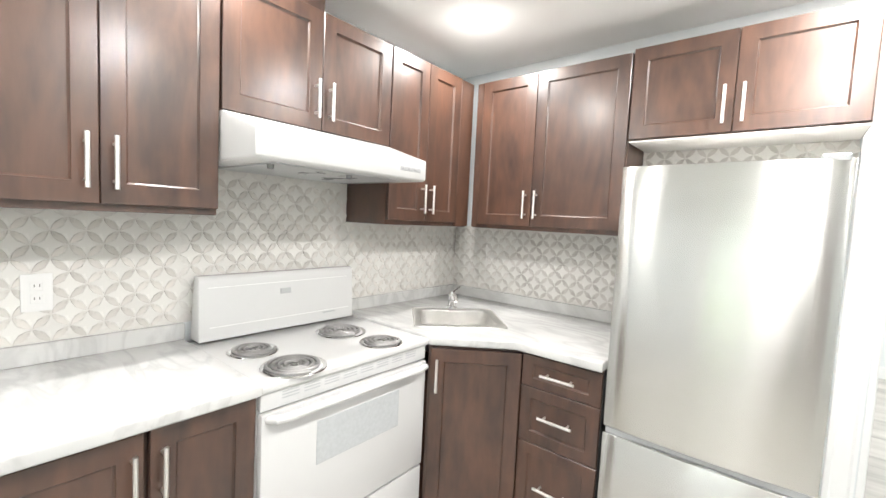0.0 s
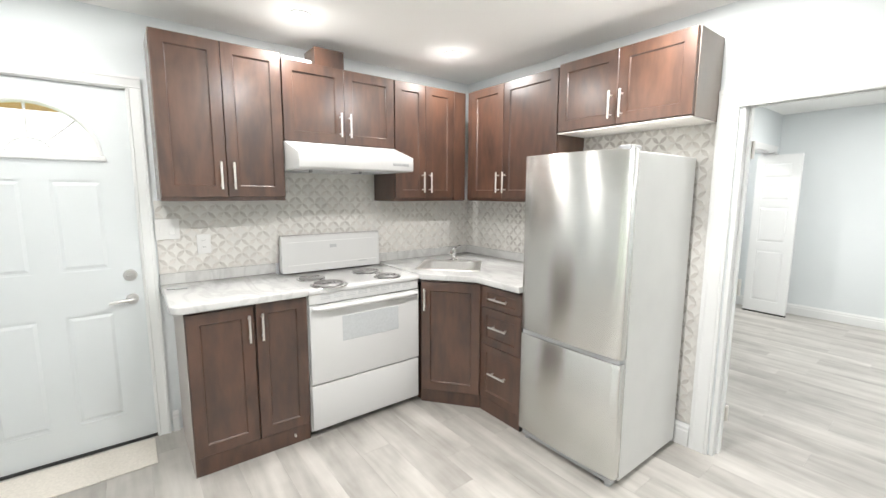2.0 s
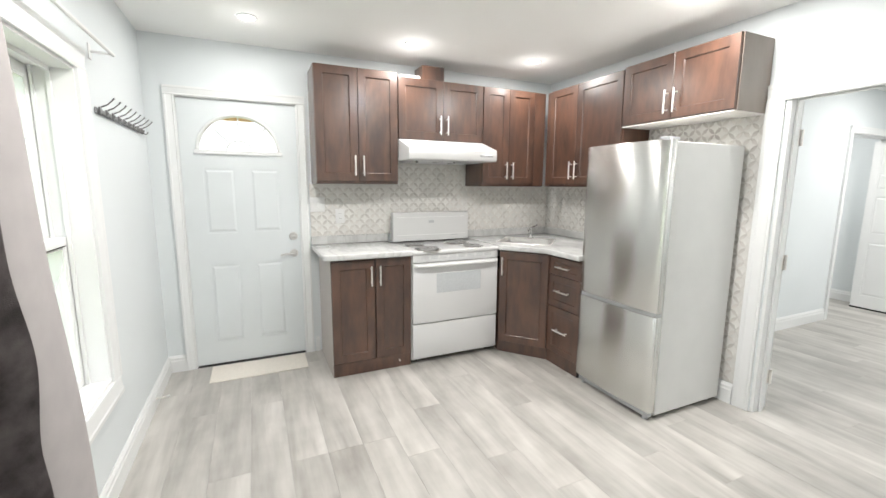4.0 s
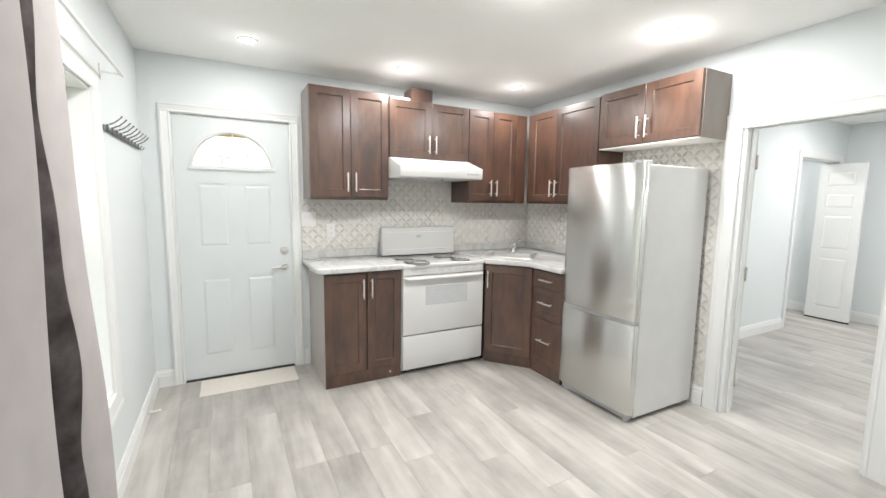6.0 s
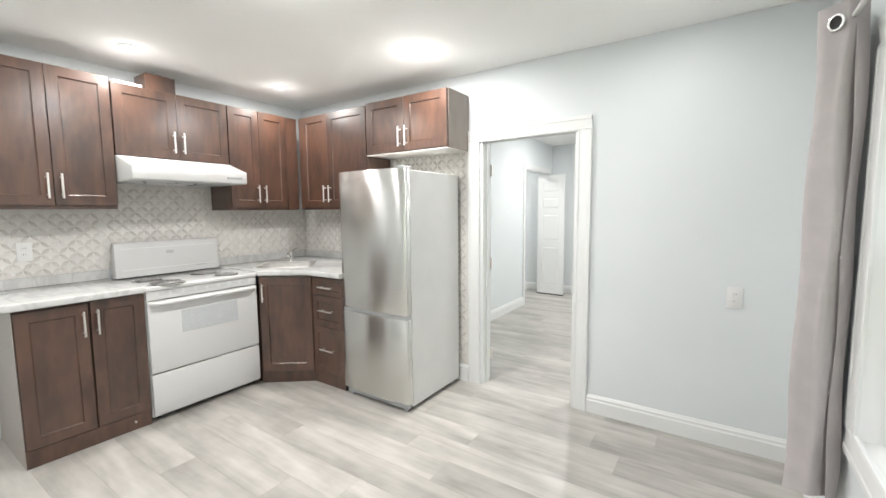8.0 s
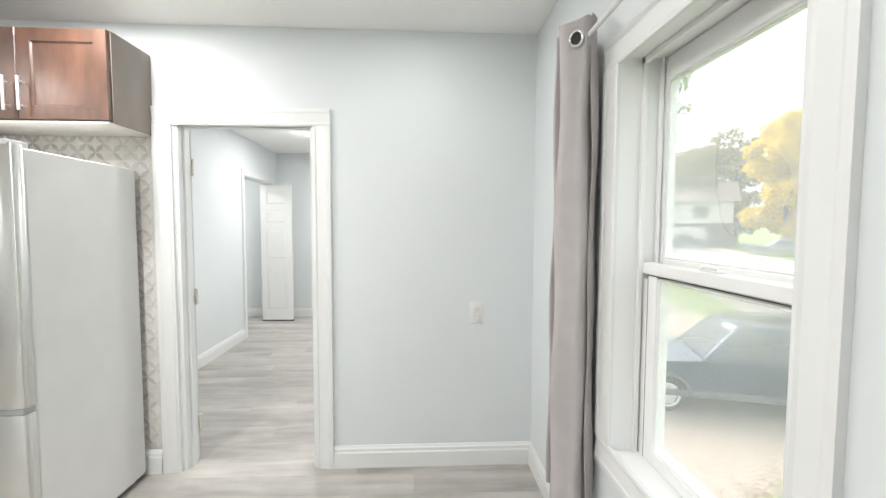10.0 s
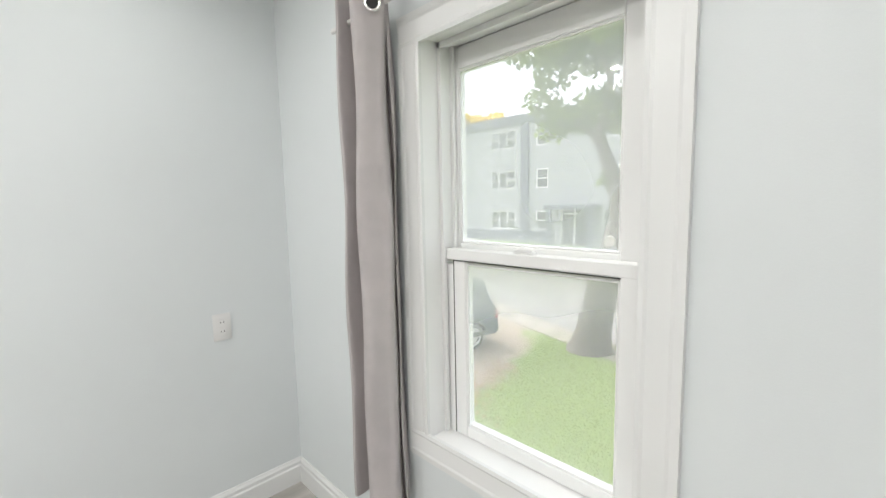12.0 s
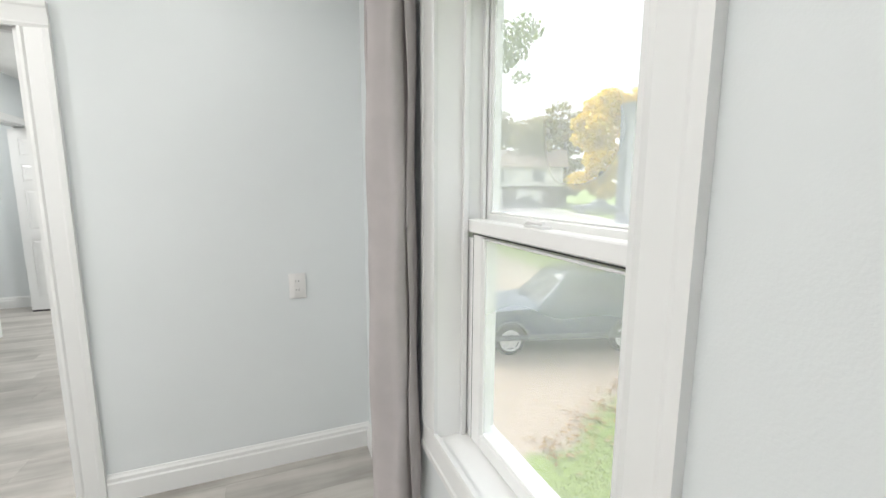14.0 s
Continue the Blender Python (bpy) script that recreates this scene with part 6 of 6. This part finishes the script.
# fallen leaves and bare earth crumbs
cnt = 320
lx = r.uniform(5.2, 9.0, cnt)
ly = 2.75 + 0.36 * lx + r.normal(size=cnt) * 0.28
a = r.uniform(0, 2 * np.pi, cnt)
s = r.uniform(0.025, 0.06, cnt)
c, sn = np.cos(a) * s, np.sin(a) * s
z = GZ + 0.03 + r.uniform(0, 0.03, cnt)
q4 = np.stack([np.stack([lx - c, ly - sn, z], 1), np.stack([lx + sn * .6, ly - c * .6, z + .008], 1), np.stack([lx + c, ly + sn, z + .003], 1), np.stack([lx - sn * .6, ly + c * .6, z + .01], 1)], 1).reshape(-1, 3)
me = bpy.data.meshes.new("fallen_leaves")
me.from_pydata(q4.tolist(), [], np.arange(cnt * 4).reshape(-1, 4).tolist())
me.materials.append(leaf_mat("fallen_leaf_brown", (0.22, 0.12, 0.05), (0.38, 0.27, 0.12)))
tagged(new("fallen_leaves", me), "scattered brown fallen leaves on the lawn", "leaves", "", "stuff")

# porch roof over the entry door
bm = NB()
box(bm, W - 1.5, W - 0.13, -1.8, 1.2, 2.05, 2.15, 0.004)
tagged(part("porch_roof", bm, mat("porch_soffit_boards", (0.52, 0.30, 0.17), 0.7, var=0.15, scale=4, stretch=(1, 8, 1))), "brown boarded porch roof outside the entry door", "roof", "", "structure")

# ---- backsplash of petal tiles ----
PITCH = 0.089
def piece_mesh(name, outline, lift, material):
    """A flat tile with a small chamfer, lying in its own x-z plane, front towards -y."""
    bm = NB()
    inner = [(x * 0.9, z * 0.9) for x, z in outline]
    back = [bm.verts.new((x, 0, z)) for x, z in outline]
    mid = [bm.verts.new((x, -lift * 0.7, z)) for x, z in outline]
    top = [bm.verts.new((x, -lift, z)) for x, z in inner]
    k = len(outline)
    for i in range(k):
        j = (i + 1) % k
        bm.faces.new((back[i], back[j], mid[j], mid[i]))
        bm.faces.new((mid[i], mid[j], top[j], top[i]))
    bm.faces.new(top)
    bmesh.ops.recalc_face_normals(bm, faces=bm.faces)
    me = bpy.data.meshes.new(name)
    bm.to_mesh(me)
    bm.free()
    me.materials.append(material)
    return me

H = PITCH / 2
LW = 0.0105
half = H * math.sqrt(2) / 2 - 0.0022
petal = [(-half, 0), (-half * 0.55, -LW * 0.74), (0, -LW), (half * 0.55, -LW * 0.74), (half, 0), (half * 0.55, LW * 0.74), (0, LW), (-half * 0.55, LW * 0.74)]
def turned_petal(a):
    return [(x * math.cos(a) - z * math.sin(a), x * math.sin(a) + z * math.cos(a)) for x, z in petal]
PETALS = [piece_mesh("petal_tile", turned_petal(radians(a)), 0.0030, TILEGREY) for a in (45, -45)]
cut = H / 2 - LW * 0.72 - 0.0012
tip = H - 0.0042
star = []
for sx, sz in ((1, 0), (0, 1), (-1, 0), (0, -1)):
    star.append((tip * sx, tip * sz))
    nx, nz = -sz, sx
    star.append(((sx + nx) * cut, (sz + nz) * cut))
STAR = piece_mesh("star_tile", star, 0.0026, TILEPALE)


def lay_tiles(wall_name, label, m, regions, limit, stretch):
    """Tiles over rectangles (u0, u1, z0, z1) of a wall; the first in the stretch (u0, u1) are objects of their own."""
    bm = NB()
    for u0, u1, z0, z1 in regions:
        box(bm, u0, u1, -0.005, -0.0005, z0, z1, 0, m)
    slab = setting(wall_name, bm, GROUT, label, "tiles")
    inside = lambda u, z: any(a + 0.008 < u < b - 0.008 and c + 0.008 < z < d - 0.008 for a, b, c, d in regions)
    lots = {"petal_tile": [], "star_tile": []}
    umin, umax = min(q[0] for q in regions), max(q[1] for q in regions)
    zmin, zmax = min(q[2] for q in regions), max(q[3] for q in regions)
    for i in range(int((umax - umin) / H) + 2):
        for k in range(int((zmax - zmin) / H) + 2):
            u, z = umin + i * H, zmin + k * H
            if (i + k) % 2 == 0:
                for du, dz, me in ((H / 2, H / 2, PETALS[0]), (H / 2, -H / 2, PETALS[1])):
                    if inside(u + du, z + dz):
                        lots["petal_tile"].append((u + du, z + dz, me))
            elif inside(u, z):
                lots["star_tile"].append((u, z, STAR))
    for name, lot in lots.items():
        lot.sort(key=lambda q: not stretch[0] <= q[0] <= stretch[1])
        for u, z, me in lot[:limit]:
            ob = new(name, me)
            ob.parent = slab
            ob.matrix_basis = m @ Matrix.Translation((u, -0.005, z))
        rest = lot[limit:]
        if rest:
            vs, fs, seen = [], [], {}
            for u, z, me in rest:
                if me not in seen:
                    seen[me] = ([v.co.copy() for v in me.vertices], [tuple(f.vertices) for f in me.polygons])
                co, faces = seen[me]
                o = len(vs)
                mm = m @ Matrix.Translation((u, -0.005, z))
                vs += [tuple(mm @ v) for v in co]
                fs += [tuple(o + q for q in f) for f in faces]
            me = bpy.data.meshes.new(name)
            me.from_pydata(vs, [], fs)
            me.materials.append(rest[0][2].materials[0])
            ob = new(name, me)
            ob.parent = slab
            tagged(ob, "small ceramic mosaic tiles", kind="stuff")


MTW = Matrix.Translation((W, 0, 0)) @ Matrix.Rotation(radians(90), 4, "Z")
lay_tiles("backsplash_west", "off-white and taupe petal mosaic tiles above the countertop", MTW, [(0.066, 0.7145, 0.9785, 1.404), (0.7145, 1.473, 0.9785, 1.587), (1.473, 2.42, 0.9785, 1.391)], 290, (0.0, 1.3))
MTN = Matrix.Translation((0, N, 0))
lay_tiles("backsplash_north", "off-white and taupe petal mosaic tiles behind the fridge", MTN, [(W + 0.006, -0.338, 0.9785, 1.391), (-0.338, 0.450, 0.134, 1.818)], 290, (0.2, 0.5))

# ---- floor planks ----
PLANKS = {}
def plank_mesh(length, width):
    key = (round(length, 2), round(width, 3))
    if key not in PLANKS:
        bm = NB()
        box(bm, 0, length - 0.0005, 0, width - 0.0005, -0.010, 0.0, 0.0005)
        me = bpy.data.meshes.new("plank")
        bm.to_mesh(me)
        bm.free()
        me.materials.append(FLOORWOOD)
        PLANKS[key] = me
    return PLANKS[key]

rng = random.Random(5)
PW, PL = 0.186, 1.22
y = S
row = 0
while y < 6.33:
    x = W - rng.choice((0.0, 0.3, 0.45, 0.62, 0.8, 1.0))
    while x < E:
        a, b = max(x, W), min(x + PL, E)
        if b - a > 0.05:
            ob = new("plank", plank_mesh(b - a, PW))
            ob.parent = floor
            ob.location = (a, y, 0)
        x += PL
    y += PW
    row += 1
